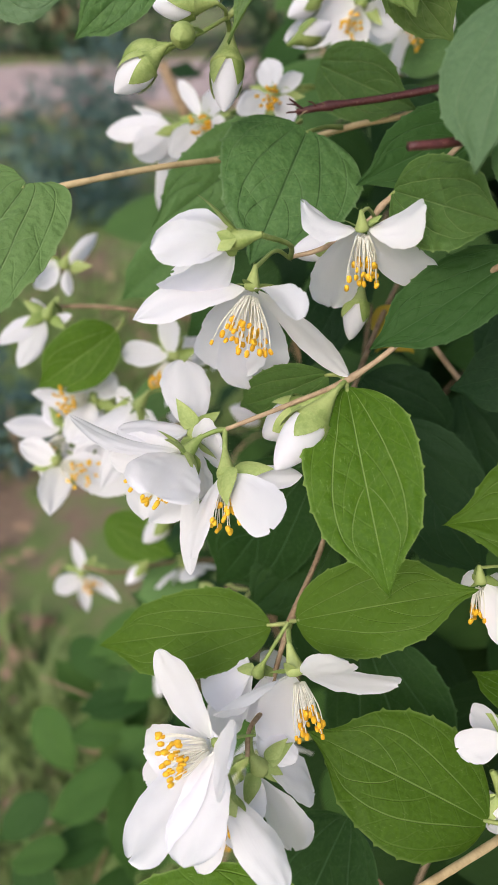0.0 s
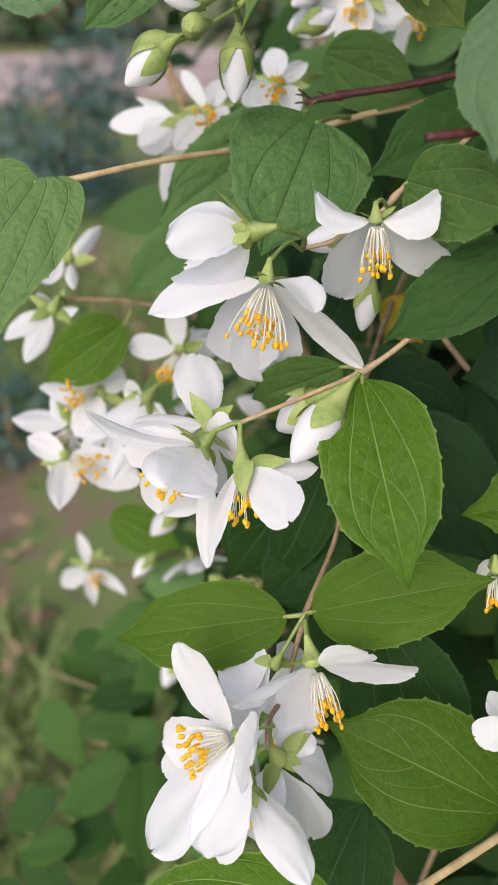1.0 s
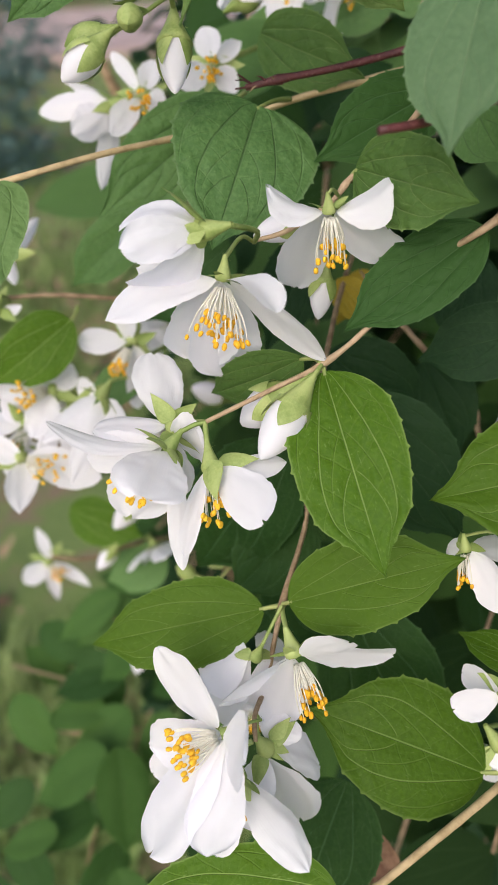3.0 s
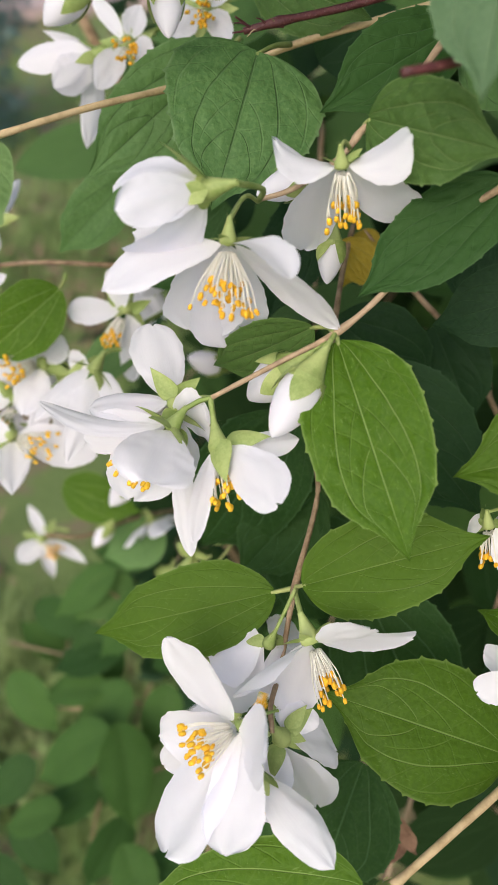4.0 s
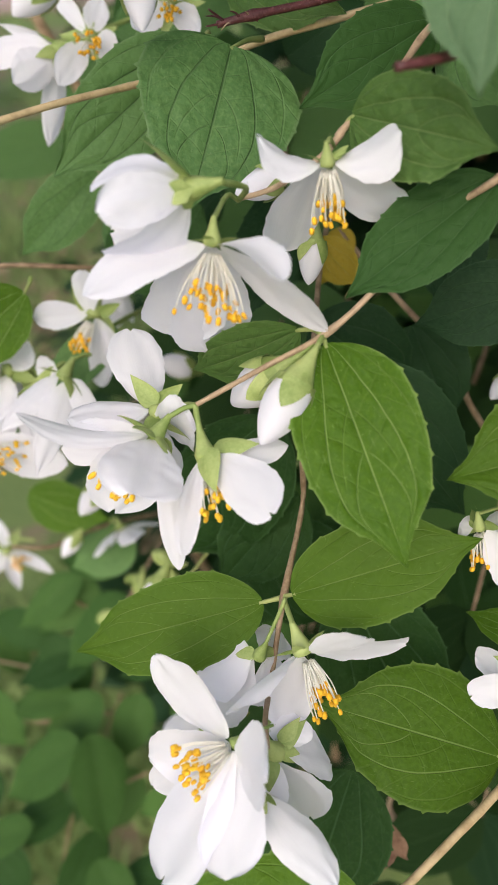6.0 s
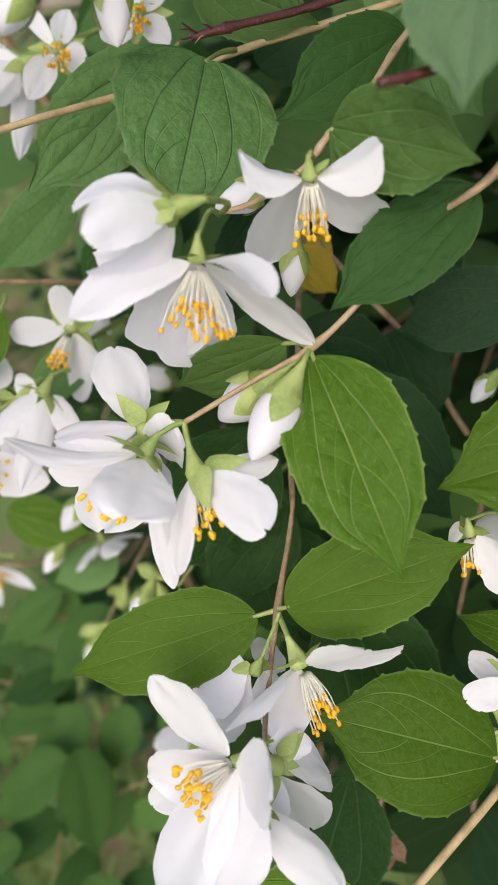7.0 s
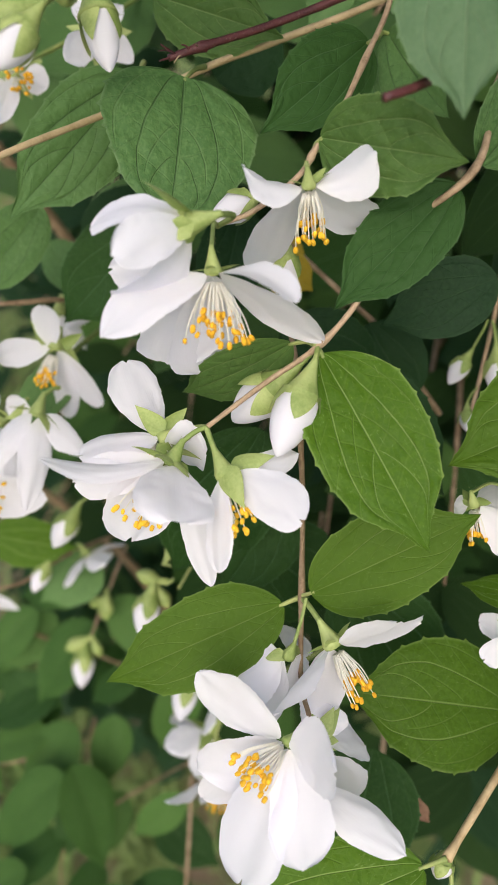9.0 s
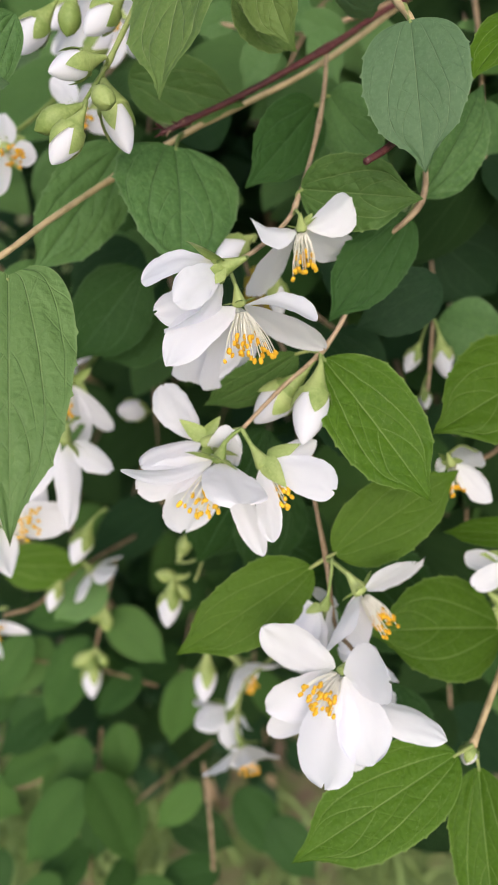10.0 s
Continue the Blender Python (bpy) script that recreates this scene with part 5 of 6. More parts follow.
leaf(low_left_spray, (-0.0262, 0.2941, 0.8859), (-0.0579, 0.2899, 0.8761), (-0.10, -0.74, 0.66), 0.0250, MATURE, seed=74)
leaf(low_left_spray, (-0.0699, 0.2992, 0.9180), (-0.0350, 0.2860, 0.9065), (-0.18, -0.87, 0.45), 0.0237, YOUNG, seed=75)

small_bud_spray = thing("flowering_branch", (-0.0027, 0.2241, 0.9405), "thin twig with small closed buds", "shrub branch", "branches of the mock orange")
twig(small_bud_spray, [(0.0590, 0.2557, 0.9654), (0.0153, 0.2311, 0.9514), (-0.0067, 0.2174, 0.9386)], 0.0008, 0.0005, STALK)
bud(small_bud_spray, (-0.0178, 0.2185, 0.9362), (-0.478, -0.424, -0.769), white=0.8, size=1.05, stalk=(-0.0088, 0.2205, 0.9407), seed=76)
bud(small_bud_spray, (-0.0126, 0.2185, 0.9362), (0.212, -0.716, -0.666), white=0, size=0.69, stalk=(-0.0078, 0.2198, 0.9407), seed=77)
bud(small_bud_spray, (-0.0148, 0.2242, 0.9412), (-0.752, 0.620, 0.223), white=0, size=0.82, stalk=(-0.0073, 0.2204, 0.9416), seed=78)
bud(small_bud_spray, (-0.0040, 0.2303, 0.9465), (0.664, 0.259, 0.701), white=0, size=0.88, stalk=(-0.0007, 0.2247, 0.9423), seed=79)
bud(small_bud_spray, (-0.0361, 0.2625, 0.9463), (-0.685, -0.236, -0.689), white=0.8, size=1.05, stalk=(-0.0231, 0.2634, 0.9554), seed=80)

far_bud_spray = thing("flowering_branch", (-0.0049, 0.3353, 0.8685), "thin twig with small closed buds", "shrub branch", "branches of the mock orange")
twig(far_bud_spray, [(0.0384, 0.3716, 0.8872), (0.0013, 0.3398, 0.8612), (-0.0252, 0.3169, 0.8354), (-0.0418, 0.3033, 0.8181)], 0.0009, 0.0006, BROWN)
bud(far_bud_spray, (-0.0452, 0.3000, 0.8139), (-0.346, -0.513, -0.786), white=0.9, size=1.25, stalk=(-0.0409, 0.3039, 0.8193), seed=81)
bud(far_bud_spray, (-0.0460, 0.3053, 0.8192), (-0.901, 0.131, -0.414), white=0, size=1.1, stalk=(-0.0403, 0.3047, 0.8206), seed=82)
bud(far_bud_spray, (-0.0378, 0.3001, 0.8185), (0.153, -0.706, -0.692), white=0, size=0.79, stalk=(-0.0398, 0.3044, 0.8205), seed=83)
bud(far_bud_spray, (-0.0300, 0.3129, 0.8377), (-0.911, 0.170, -0.376), white=0, size=0.79, stalk=(-0.0255, 0.3156, 0.8419), seed=84)
bud(far_bud_spray, (-0.0271, 0.3099, 0.8361), (-0.309, -0.534, -0.787), white=0, size=1.1, stalk=(-0.0249, 0.3152, 0.8418), seed=85)

low_back_spray = thing("flowering_branch", (0.0020, 0.2071, 0.8759), "small white nodding flowers low inside the shrub", "shrub branch", "branches of the mock orange")
twig(low_back_spray, [(0.0780, 0.2194, 0.8719), (0.0279, 0.2077, 0.8764), (0.0023, 0.2031, 0.8715), (-0.0110, 0.1891, 0.8557)], 0.001, 0.0006, STALK)
bud(low_back_spray, (-0.0087, 0.2168, 0.8800), (-0.447, -0.447, -0.775), white=0.9, size=1.16, stalk=(0.0062, 0.2083, 0.8798), seed=86)
flower(low_back_spray, (0.0071, 0.2104, 0.8745), (0.090, -0.819, -0.567), size=1.05, stalk=(0.0124, 0.2096, 0.8689), seed=87)
flower(low_back_spray, (-0.0073, 0.2014, 0.8638), (-0.694, -0.076, -0.716), brush=0, size=1.05, stalk=(-0.0008, 0.2012, 0.8675), seed=88)
flower(low_back_spray, (-0.0098, 0.1864, 0.8535), (-0.141, -0.767, -0.626), size=1.05, stalk=(-0.0091, 0.1911, 0.8559), seed=89)

right_spray = thing("flowering_branch", (0.0921, 0.1534, 1.0016), "twig with white flowers among broad leaves", "shrub branch", "branches of the mock orange")
twig(right_spray, [(0.1315, 0.1629, 1.0042), (0.0892, 0.1513, 1.0056), (0.0744, 0.1486, 1.0096), (0.0638, 0.1487, 1.0112)], 0.0011, 0.0007, BROWN)
flower(right_spray, (0.0570, 0.1423, 1.0192), (0.126, -0.347, -0.929), petals=[((0.0537, 0.1467, 1.0189), 0.0064, -0.035, 0.3, (0.43, 0.28, -0.86), 0.0), ((0.0649, 0.1309, 1.0083), 0.0088, -0.042, 0.3, (0.14, 0.73, -0.66), 0.0), ((0.0803, 0.1516, 1.0085), 0.0106, -0.042, 0.3, (-0.47, 0.17, -0.87), 0.0)], brush=0.009, size=0.6, stalk=(0.0763, 0.1495, 1.0118), seed=90)
flower(right_spray, (0.0609, 0.1174, 0.9908), (-0.664, -0.259, -0.701), petals=[((0.0512, 0.1221, 0.9840), 0.0085, -0.042, 0.3, (-0.60, -0.72, 0.35), 0.0), ((0.0570, 0.1324, 0.9856), 0.0078, -0.042, 0.3, (-0.95, -0.16, 0.25), 0.0), ((0.0667, 0.1071, 0.9828), 0.0095, -0.042, 0.3, (-0.77, -0.60, 0.23), 0.0)], brush=0, stalk=(0.0753, 0.1233, 0.9901), seed=91)
flower(right_spray, (0.0678, 0.1204, 0.9652), (0.530, -0.449, -0.719), petals=[((0.0621, 0.1188, 0.9628), 0.0109, -0.042, 0.3, (0.35, 0.19, -0.92), 0.0), ((0.0689, 0.1215, 0.9482), 0.0097, -0.042, 0.3, (-0.06, -1.00, -0.07), 0.0), ((0.0758, 0.1173, 0.9603), 0.0109, -0.042, 0.3, (-0.34, 0.44, -0.83), 0.0)], brush=0, stalk=(0.0781, 0.1280, 0.9586), seed=92)
leaf(right_spray, (0.0919, 0.1372, 1.0482), (0.0440, 0.1398, 1.0403), (-0.17, -0.49, 0.85), 0.0333, OLIVE, bend=0.04, fine=0.00026, seed=93)
leaf(right_spray, (0.0747, 0.1160, 0.9978), (0.0613, 0.1470, 0.9839), (-0.46, 0.19, 0.87), 0.0119, YOUNG, seed=94)

right_bud_spray = thing("flowering_branch", (0.1043, 0.2026, 1.0315), "thin hanging twig with white-tipped buds", "shrub branch", "branches of the mock orange")
twig(right_bud_spray, [(0.1335, 0.2385, 1.0411), (0.1138, 0.2137, 1.0336), (0.0962, 0.1949, 1.0179), (0.0857, 0.1846, 1.0081)], 0.0009, 0.0006, BROWN)
bud(right_bud_spray, (0.0925, 0.1996, 1.0209), (-0.708, -0.210, -0.674), white=0.8, size=0.66, stalk=(0.1044, 0.2057, 1.0302), seed=95)
bud(right_bud_spray, (0.1016, 0.1947, 1.0211), (-0.240, -0.571, -0.785), white=0.8, size=0.86, stalk=(0.1055, 0.2049, 1.0301), seed=96)
bud(right_bud_spray, (0.0870, 0.1872, 1.0101), (-0.275, -0.553, -0.787), white=0.5, size=0.52, stalk=(0.0930, 0.1917, 1.0157), seed=97)
leaf(right_bud_spray, (0.1086, 0.2043, 1.0280), (0.1242, 0.1820, 1.0209), (-0.63, -0.60, 0.49), 0.0243, MATURE, seed=98)
leaf(right_bud_spray, (0.1296, 0.2315, 1.0471), (0.1497, 0.2124, 1.0220), (-0.51, -0.83, 0.22), 0.0356, DEEP_SHADE, seed=99)

# inner leaves: the shade on them is given by their dark materials
inner_branch = thing("leafy_branch", (0.0673, 0.2208, 1.0323), "leaves inside the shrub, mostly with shade put into their dark green", "shrub branch", "branches of the mock orange")
twig(inner_branch, [(0.1002, 0.2180, 0.9855), (0.0915, 0.2201, 0.9996), (0.0892, 0.2259, 1.0098), (0.0679, 0.2343, 1.0331), (0.0523, 0.2503, 1.0508)], 0.0011, 0.0009, BROWN)
leaf(inner_branch, (0.0386, 0.1942, 1.0352), (0.0700, 0.1713, 0.9952), (-0.13, -0.90, 0.41), 0.0313, DEEP_SHADE, fine=0.00026, seed=100)
leaf(inner_branch, (0.0352, 0.2147, 1.0393), (0.0633, 0.2028, 1.0174), (-0.08, -0.92, 0.39), 0.0296, DEEP_SHADE, fine=0.00026, seed=101)
leaf(inner_branch, (0.0679, 0.2196, 1.0309), (0.0784, 0.2028, 1.0035), (-0.30, -0.86, 0.41), 0.0248, DEEP_SHADE, fine=0.00023, seed=102)
leaf(inner_branch, (0.0857, 0.1829, 1.0596), (0.0562, 0.1927, 1.0474), (-0.46, -0.71, 0.54), 0.0212, DEEP_SHADE, seed=103)
leaf(inner_branch, (0.0886, 0.2399, 1.0590), (0.0789, 0.2248, 1.0308), (-0.34, -0.77, 0.53), 0.0212, DEEP_SHADE, fine=0.000197, seed=104)
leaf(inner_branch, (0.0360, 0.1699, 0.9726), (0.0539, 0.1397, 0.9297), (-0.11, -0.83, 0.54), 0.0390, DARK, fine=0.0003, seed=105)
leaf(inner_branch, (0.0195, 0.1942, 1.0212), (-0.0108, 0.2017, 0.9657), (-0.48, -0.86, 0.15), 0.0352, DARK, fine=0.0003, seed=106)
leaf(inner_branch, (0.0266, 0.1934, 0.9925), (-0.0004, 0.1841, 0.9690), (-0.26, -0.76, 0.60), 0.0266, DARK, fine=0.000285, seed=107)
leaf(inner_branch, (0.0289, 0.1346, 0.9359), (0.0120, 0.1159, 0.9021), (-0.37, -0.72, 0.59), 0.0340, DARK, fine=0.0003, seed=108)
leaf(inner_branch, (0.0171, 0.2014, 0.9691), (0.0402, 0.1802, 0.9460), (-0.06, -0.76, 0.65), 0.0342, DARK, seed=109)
leaf(inner_branch, (0.0441, 0.2861, 1.0940), (0.0715, 0.2937, 1.1074), (0.08, -0.93, 0.37), 0.0274, DEEP_SHADE, seed=110)
leaf(inner_branch, (0.0361, 0.2457, 1.0668), (0.0170, 0.2280, 1.0340), (-0.11, -0.85, 0.52), 0.0208, DEEP_SHADE, fine=0.000193, seed=111)
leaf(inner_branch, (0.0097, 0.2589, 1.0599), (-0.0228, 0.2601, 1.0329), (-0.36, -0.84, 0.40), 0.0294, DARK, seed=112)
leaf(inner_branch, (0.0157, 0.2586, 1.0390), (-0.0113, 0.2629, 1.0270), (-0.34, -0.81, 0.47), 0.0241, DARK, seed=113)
leaf(inner_branch, (0.0218, 0.2851, 1.0561), (-0.0115, 0.2897, 1.0405), (-0.31, -0.86, 0.41), 0.0272, DEEP_SHADE, seed=114)
leaf(inner_branch, (-0.0018, 0.2216, 0.9869), (0.0057, 0.1992, 0.9666), (-0.29, -0.69, 0.66), 0.0241, DEEP_SHADE, seed=115)

# low leaves: their darker greens carry the shade from the shrub above
low_branch = thing("leafy_branch", (-0.0624, 0.2917, 0.7356), "rounded soft green leaves on pale twigs low in the shrub", "shrub branch", "branches of the mock orange")
twig(low_branch, [(0.0314, 0.2795, 0.7154), (-0.0407, 0.2725, 0.7114), (-0.0824, 0.2685, 0.6973), (-0.1095, 0.2703, 0.6824)], 0.0009, 0.0007, BROWN)
twig(low_branch, [(-0.0067, 0.2528, 0.7430), (-0.0178, 0.2289, 0.7258), (-0.0275, 0.2129, 0.7019), (-0.0382, 0.1951, 0.6755)], 0.0011, 0.0009, BROWN)
twig(low_branch, [(-0.0485, 0.3141, 0.7368), (-0.0666, 0.2901, 0.7150), (-0.0865, 0.2660, 0.6919), (-0.0956, 0.2512, 0.6698)], 0.0009, 0.0007, BROWN)
twig(low_branch, [(-0.0074, 0.3081, 0.7556), (-0.0316, 0.3301, 0.7651), (-0.0689, 0.3591, 0.7742)], 0.0009, 0.0007, BROWN)
twig(low_branch, [(-0.0660, 0.3384, 0.7205), (-0.1073, 0.3589, 0.7178), (-0.1486, 0.3795, 0.7151)], 0.0009, 0.0007, BROWN)
twig(low_branch, [(-0.0571, 0.3088, 0.7256), (-0.0879, 0.3163, 0.7148), (-0.1273, 0.3305, 0.7062)], 0.0011, 0.0009, BROWN)
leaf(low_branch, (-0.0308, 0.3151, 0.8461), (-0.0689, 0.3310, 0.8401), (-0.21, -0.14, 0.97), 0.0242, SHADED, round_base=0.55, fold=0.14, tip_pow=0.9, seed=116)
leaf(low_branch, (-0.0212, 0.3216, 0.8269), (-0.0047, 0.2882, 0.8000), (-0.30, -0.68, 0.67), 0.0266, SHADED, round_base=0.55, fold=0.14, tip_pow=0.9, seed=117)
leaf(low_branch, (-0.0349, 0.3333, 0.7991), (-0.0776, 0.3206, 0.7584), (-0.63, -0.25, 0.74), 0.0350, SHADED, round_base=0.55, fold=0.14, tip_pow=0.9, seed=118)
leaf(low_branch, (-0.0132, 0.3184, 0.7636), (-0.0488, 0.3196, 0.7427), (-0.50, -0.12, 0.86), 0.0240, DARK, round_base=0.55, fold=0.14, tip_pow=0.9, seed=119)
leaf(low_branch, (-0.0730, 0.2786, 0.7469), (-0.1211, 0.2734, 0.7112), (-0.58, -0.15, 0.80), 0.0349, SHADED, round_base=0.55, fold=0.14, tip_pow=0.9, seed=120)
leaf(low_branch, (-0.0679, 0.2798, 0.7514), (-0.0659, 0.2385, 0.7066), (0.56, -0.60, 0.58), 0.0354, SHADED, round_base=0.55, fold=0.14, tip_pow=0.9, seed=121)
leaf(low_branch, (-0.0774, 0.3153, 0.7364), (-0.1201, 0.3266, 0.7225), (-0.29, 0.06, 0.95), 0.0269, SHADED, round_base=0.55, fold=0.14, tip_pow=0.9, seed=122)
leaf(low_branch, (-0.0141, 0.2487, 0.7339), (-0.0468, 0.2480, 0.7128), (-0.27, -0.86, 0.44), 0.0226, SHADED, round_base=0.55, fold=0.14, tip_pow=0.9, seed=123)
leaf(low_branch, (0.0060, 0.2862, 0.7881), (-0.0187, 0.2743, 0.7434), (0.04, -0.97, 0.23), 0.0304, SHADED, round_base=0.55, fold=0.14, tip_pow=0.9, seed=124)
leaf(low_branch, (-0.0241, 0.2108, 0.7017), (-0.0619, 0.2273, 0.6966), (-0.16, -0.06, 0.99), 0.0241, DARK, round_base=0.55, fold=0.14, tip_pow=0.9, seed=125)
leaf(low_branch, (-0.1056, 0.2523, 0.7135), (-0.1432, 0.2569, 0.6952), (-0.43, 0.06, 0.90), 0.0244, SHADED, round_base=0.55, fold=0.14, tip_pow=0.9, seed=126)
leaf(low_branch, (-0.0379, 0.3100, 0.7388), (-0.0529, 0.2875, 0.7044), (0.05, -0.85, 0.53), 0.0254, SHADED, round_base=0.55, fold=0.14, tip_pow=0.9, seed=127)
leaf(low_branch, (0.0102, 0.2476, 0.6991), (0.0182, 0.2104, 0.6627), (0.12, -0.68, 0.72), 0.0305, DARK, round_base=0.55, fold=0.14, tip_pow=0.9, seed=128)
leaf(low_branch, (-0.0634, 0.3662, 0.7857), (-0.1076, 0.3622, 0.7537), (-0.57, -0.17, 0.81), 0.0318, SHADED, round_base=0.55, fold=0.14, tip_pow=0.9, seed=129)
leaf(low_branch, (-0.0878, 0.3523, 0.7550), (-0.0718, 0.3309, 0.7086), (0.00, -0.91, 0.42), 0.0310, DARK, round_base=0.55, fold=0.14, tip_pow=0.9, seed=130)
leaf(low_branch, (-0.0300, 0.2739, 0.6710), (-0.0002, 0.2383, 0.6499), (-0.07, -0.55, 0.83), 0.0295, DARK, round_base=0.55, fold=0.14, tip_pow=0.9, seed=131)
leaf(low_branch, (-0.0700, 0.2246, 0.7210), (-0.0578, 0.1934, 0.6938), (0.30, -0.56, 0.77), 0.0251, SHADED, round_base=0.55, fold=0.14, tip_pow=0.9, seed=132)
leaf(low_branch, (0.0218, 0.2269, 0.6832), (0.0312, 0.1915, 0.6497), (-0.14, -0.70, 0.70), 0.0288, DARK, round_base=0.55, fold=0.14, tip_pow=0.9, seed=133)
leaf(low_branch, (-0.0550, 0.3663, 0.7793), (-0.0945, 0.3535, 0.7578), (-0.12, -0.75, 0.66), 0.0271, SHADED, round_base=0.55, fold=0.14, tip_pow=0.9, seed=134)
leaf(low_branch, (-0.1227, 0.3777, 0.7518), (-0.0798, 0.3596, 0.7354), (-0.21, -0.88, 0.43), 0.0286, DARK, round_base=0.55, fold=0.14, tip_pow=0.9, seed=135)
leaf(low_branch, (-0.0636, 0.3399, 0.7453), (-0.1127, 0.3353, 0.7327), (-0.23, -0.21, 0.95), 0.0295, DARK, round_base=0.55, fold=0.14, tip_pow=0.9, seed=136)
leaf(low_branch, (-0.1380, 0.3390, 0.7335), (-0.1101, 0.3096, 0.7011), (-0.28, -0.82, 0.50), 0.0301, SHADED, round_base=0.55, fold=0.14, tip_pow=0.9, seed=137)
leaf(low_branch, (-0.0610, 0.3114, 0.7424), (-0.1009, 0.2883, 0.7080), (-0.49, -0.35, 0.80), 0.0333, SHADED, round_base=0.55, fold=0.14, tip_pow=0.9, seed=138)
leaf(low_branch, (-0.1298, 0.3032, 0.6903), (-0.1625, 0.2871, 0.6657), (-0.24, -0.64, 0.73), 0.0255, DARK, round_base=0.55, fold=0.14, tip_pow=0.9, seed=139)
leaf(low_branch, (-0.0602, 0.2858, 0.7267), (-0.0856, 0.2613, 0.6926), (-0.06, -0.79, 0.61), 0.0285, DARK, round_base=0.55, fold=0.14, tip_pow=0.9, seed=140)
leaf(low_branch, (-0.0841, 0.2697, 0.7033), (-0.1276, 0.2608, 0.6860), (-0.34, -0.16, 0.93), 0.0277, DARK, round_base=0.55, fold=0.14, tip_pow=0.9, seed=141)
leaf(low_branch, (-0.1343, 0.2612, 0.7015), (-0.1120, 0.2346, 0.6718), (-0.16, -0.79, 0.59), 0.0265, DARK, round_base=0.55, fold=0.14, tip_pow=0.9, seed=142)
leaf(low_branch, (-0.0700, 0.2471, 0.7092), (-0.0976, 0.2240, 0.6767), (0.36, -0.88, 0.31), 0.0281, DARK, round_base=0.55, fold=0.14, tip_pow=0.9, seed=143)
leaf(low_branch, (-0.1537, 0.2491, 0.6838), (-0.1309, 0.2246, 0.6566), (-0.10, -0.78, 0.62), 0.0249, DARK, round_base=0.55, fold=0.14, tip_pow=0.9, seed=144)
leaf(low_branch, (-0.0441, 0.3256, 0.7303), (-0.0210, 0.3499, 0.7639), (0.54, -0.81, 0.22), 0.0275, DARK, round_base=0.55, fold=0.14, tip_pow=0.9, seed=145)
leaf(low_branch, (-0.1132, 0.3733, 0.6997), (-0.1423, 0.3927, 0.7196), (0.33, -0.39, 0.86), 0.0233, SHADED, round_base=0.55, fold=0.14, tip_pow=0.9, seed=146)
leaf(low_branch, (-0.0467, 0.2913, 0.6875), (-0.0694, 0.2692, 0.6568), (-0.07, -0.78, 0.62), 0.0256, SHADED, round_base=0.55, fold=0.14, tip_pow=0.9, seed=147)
leaf(inner_branch, (0.0423, 0.2399, 1.0524), (0.0551, 0.2338, 1.0387), (-0.13, -0.95, 0.30), 0.0124, YELLOWED, fine=0.000133, seed=148)
leaf(inner_branch, (0.0559, 0.2498, 1.0507), (0.0429, 0.2396, 1.0361), (-0.09, -0.78, 0.62), 0.0110, YELLOWED, seed=149)
leaf(inner_branch, (0.0377, 0.1288, 0.9138), (0.0441, 0.1201, 0.9040), (-0.45, -0.80, 0.41), 0.0070, DRY, ruffle=0.25, seed=150)
leaf(inner_branch, (0.0436, 0.1281, 0.9058), (0.0341, 0.1193, 0.9016), (0.24, -0.62, 0.74), 0.0064, DRY, ruffle=0.25, seed=151)

top_branch = thing("leafy_branch", (0.1263, 0.2849, 1.1369), "leaves at the top of the shrub, mid green", "shrub branch", "branches of the mock orange")
twig(top_branch, [(0.2335, 0.3031, 1.1265), (0.1745, 0.2919, 1.1261), (0.1297, 0.2964, 1.1195), (0.1082, 0.3066, 1.1175), (0.0864, 0.3239, 1.1231)], 0.0012, 0.0008, BROWN)
leaf(top_branch, (0.1162, 0.2752, 1.1199), (0.1020, 0.2890, 1.1264), (-0.63, -0.75, 0.20), 0.0121, MATURE, seed=152)
leaf(top_branch, (0.1077, 0.2822, 1.1224), (0.1069, 0.2667, 1.1046), (-0.62, -0.58, 0.53), 0.0137, MATURE, seed=153)
leaf(top_branch, (0.1043, 0.3091, 1.1178), (0.0856, 0.3038, 1.1003), (-0.25, -0.82, 0.52), 0.0152, MATURE, seed=154)
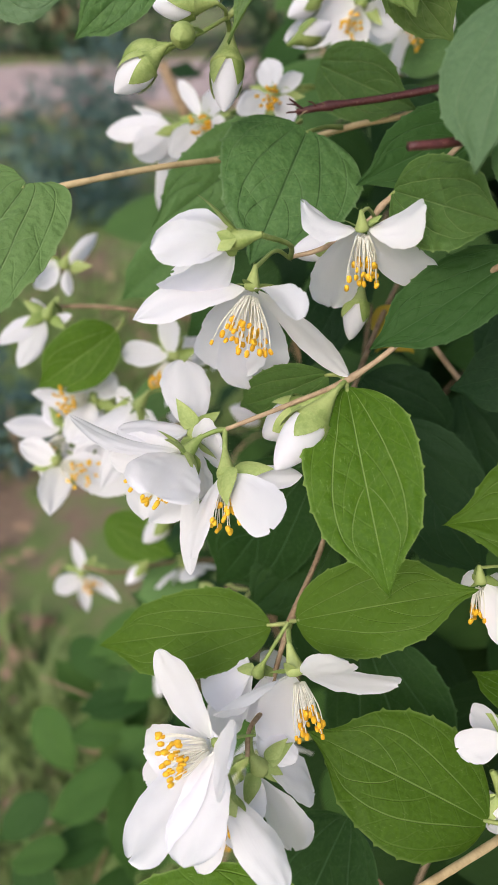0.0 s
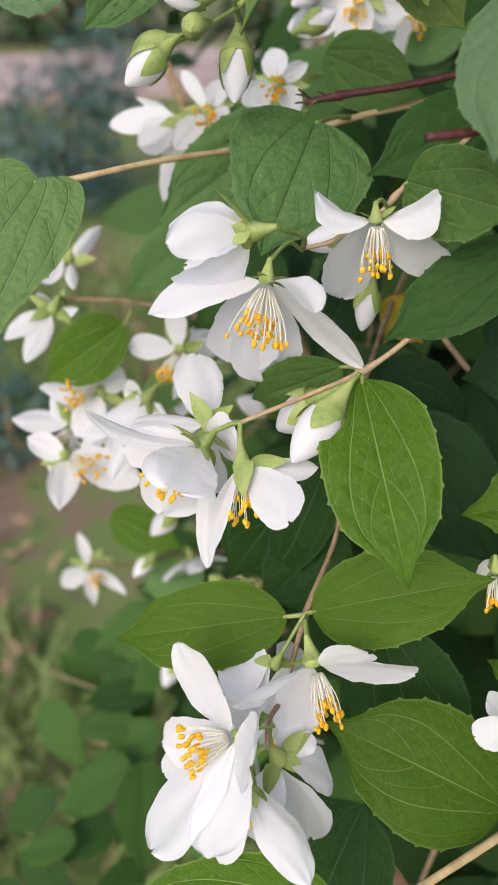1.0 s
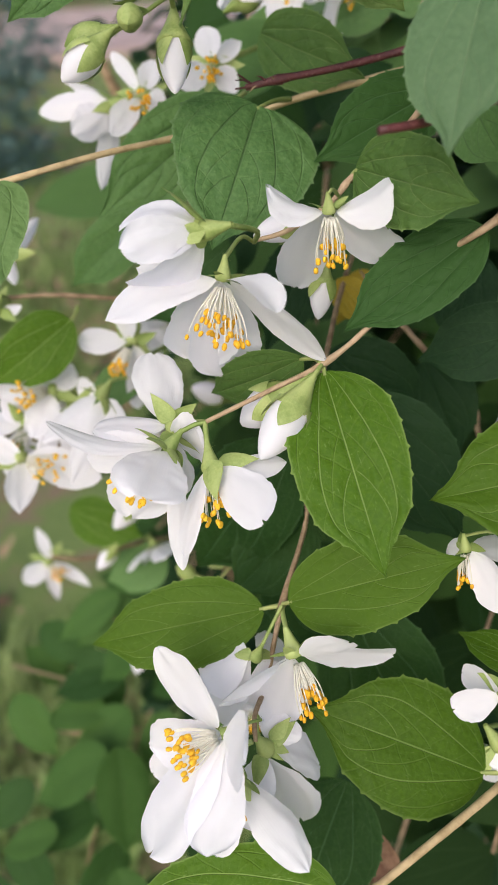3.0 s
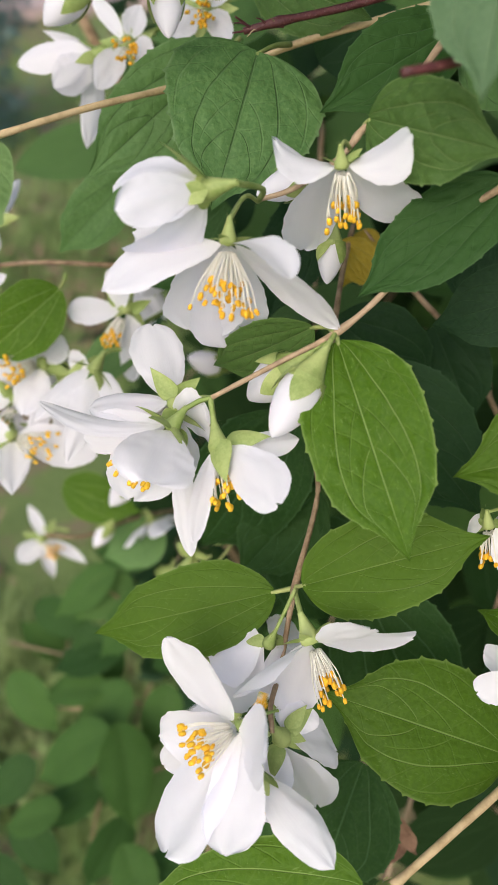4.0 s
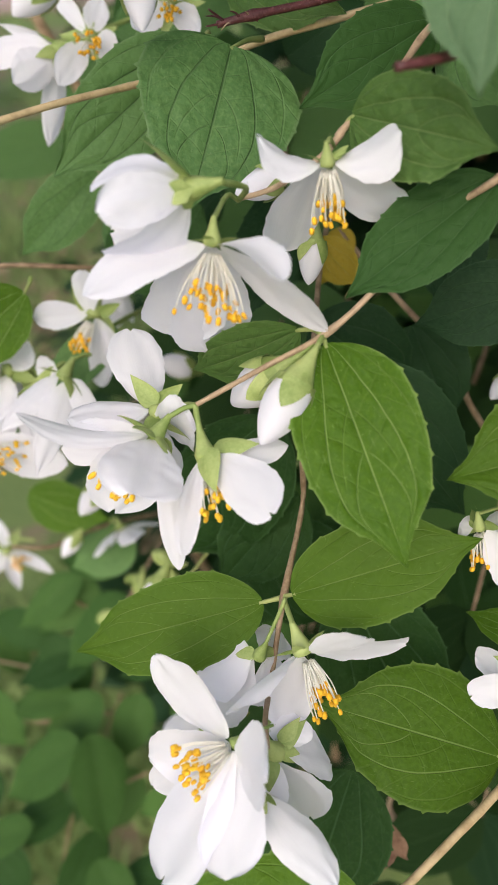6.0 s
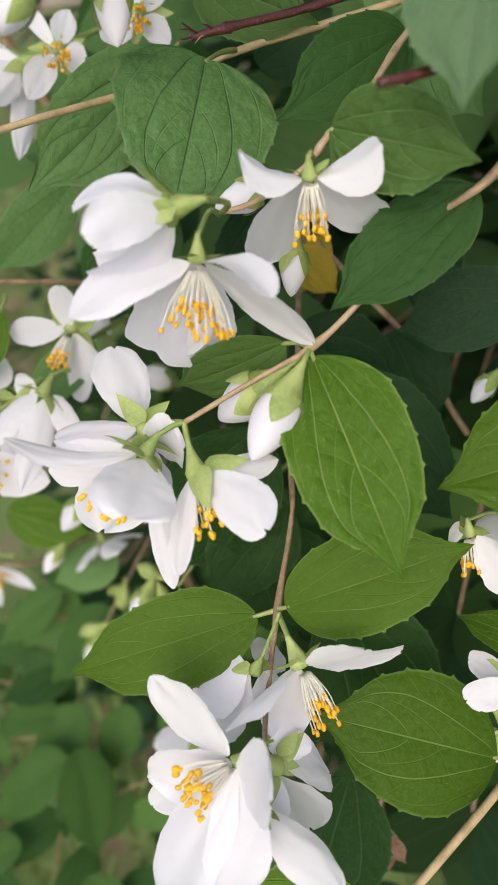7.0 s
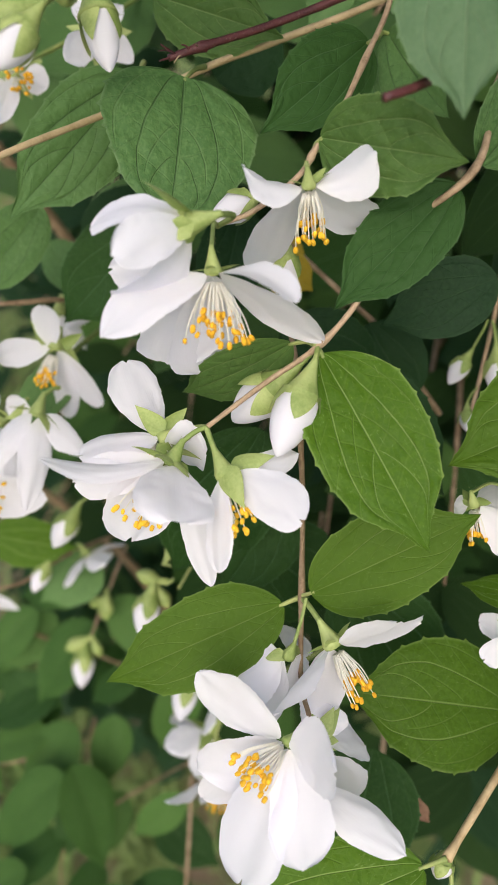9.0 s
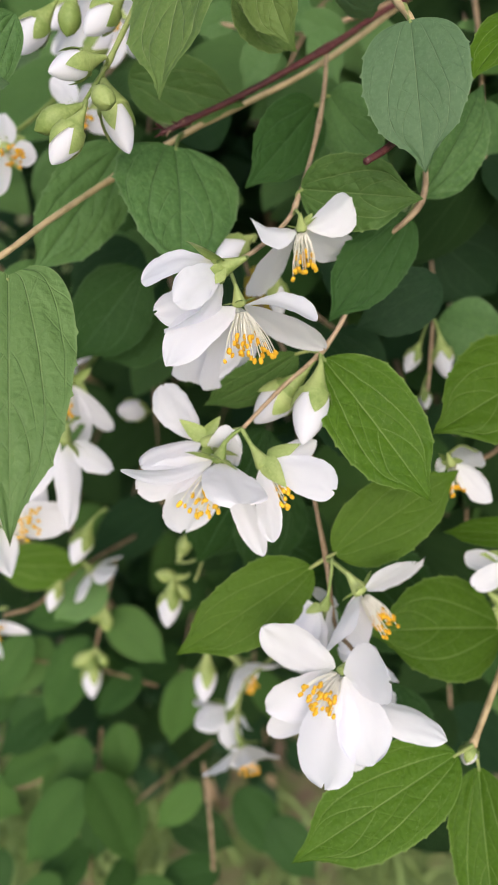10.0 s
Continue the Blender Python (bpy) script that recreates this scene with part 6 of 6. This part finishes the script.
leaf(top_branch, (0.1447, 0.3002, 1.1168), (0.1545, 0.2816, 1.1022), (-0.72, -0.62, 0.31), 0.0149, MATURE, seed=155)
leaf(top_branch, (0.0960, 0.3212, 1.1261), (0.0767, 0.3265, 1.1201), (-0.32, -0.92, 0.22), 0.0121, MATURE, seed=156)
leaf(top_branch, (0.1303, 0.2615, 1.1133), (0.1118, 0.2588, 1.0988), (-0.32, -0.77, 0.55), 0.0137, MATURE, seed=157)
leaf(top_branch, (0.1051, 0.3087, 1.1340), (0.1135, 0.2901, 1.1186), (-0.70, -0.62, 0.36), 0.0149, MATURE, seed=158)
leaf(top_branch, (0.1487, 0.2354, 1.0957), (0.1449, 0.2154, 1.0710), (-0.70, -0.50, 0.51), 0.0186, MATURE, seed=159)
leaf(top_branch, (0.1430, 0.2399, 1.0810), (0.1478, 0.2203, 1.0621), (-0.72, -0.57, 0.41), 0.0160, MATURE, seed=160)
leaf(top_branch, (0.1789, 0.2653, 1.1153), (0.1592, 0.2624, 1.0998), (-0.36, -0.72, 0.59), 0.0147, MATURE, seed=161)
leaf(top_branch, (0.0858, 0.3526, 1.1224), (0.0583, 0.3573, 1.1105), (-0.26, -0.93, 0.25), 0.0176, MATURE, seed=162)
leaf(top_branch, (0.0599, 0.3899, 1.1154), (0.0266, 0.3936, 1.0989), (-0.22, -0.95, 0.24), 0.0217, MATURE, seed=163)
leaf(top_branch, (0.0266, 0.3936, 1.0989), (0.0001, 0.3892, 1.0776), (-0.12, -0.93, 0.35), 0.0199, MATURE, seed=164)
leaf(top_branch, (0.0265, 0.3483, 1.0808), (-0.0015, 0.3442, 1.0588), (-0.18, -0.90, 0.39), 0.0208, MATURE, seed=165)
leaf(top_branch, (0.0197, 0.2898, 1.0600), (-0.0098, 0.2919, 1.0440), (-0.28, -0.87, 0.41), 0.0195, MATURE, seed=166)
leaf(top_branch, (-0.0168, 0.3178, 1.0361), (-0.0058, 0.2967, 1.0194), (-0.35, -0.69, 0.64), 0.0168, MATURE, seed=167)
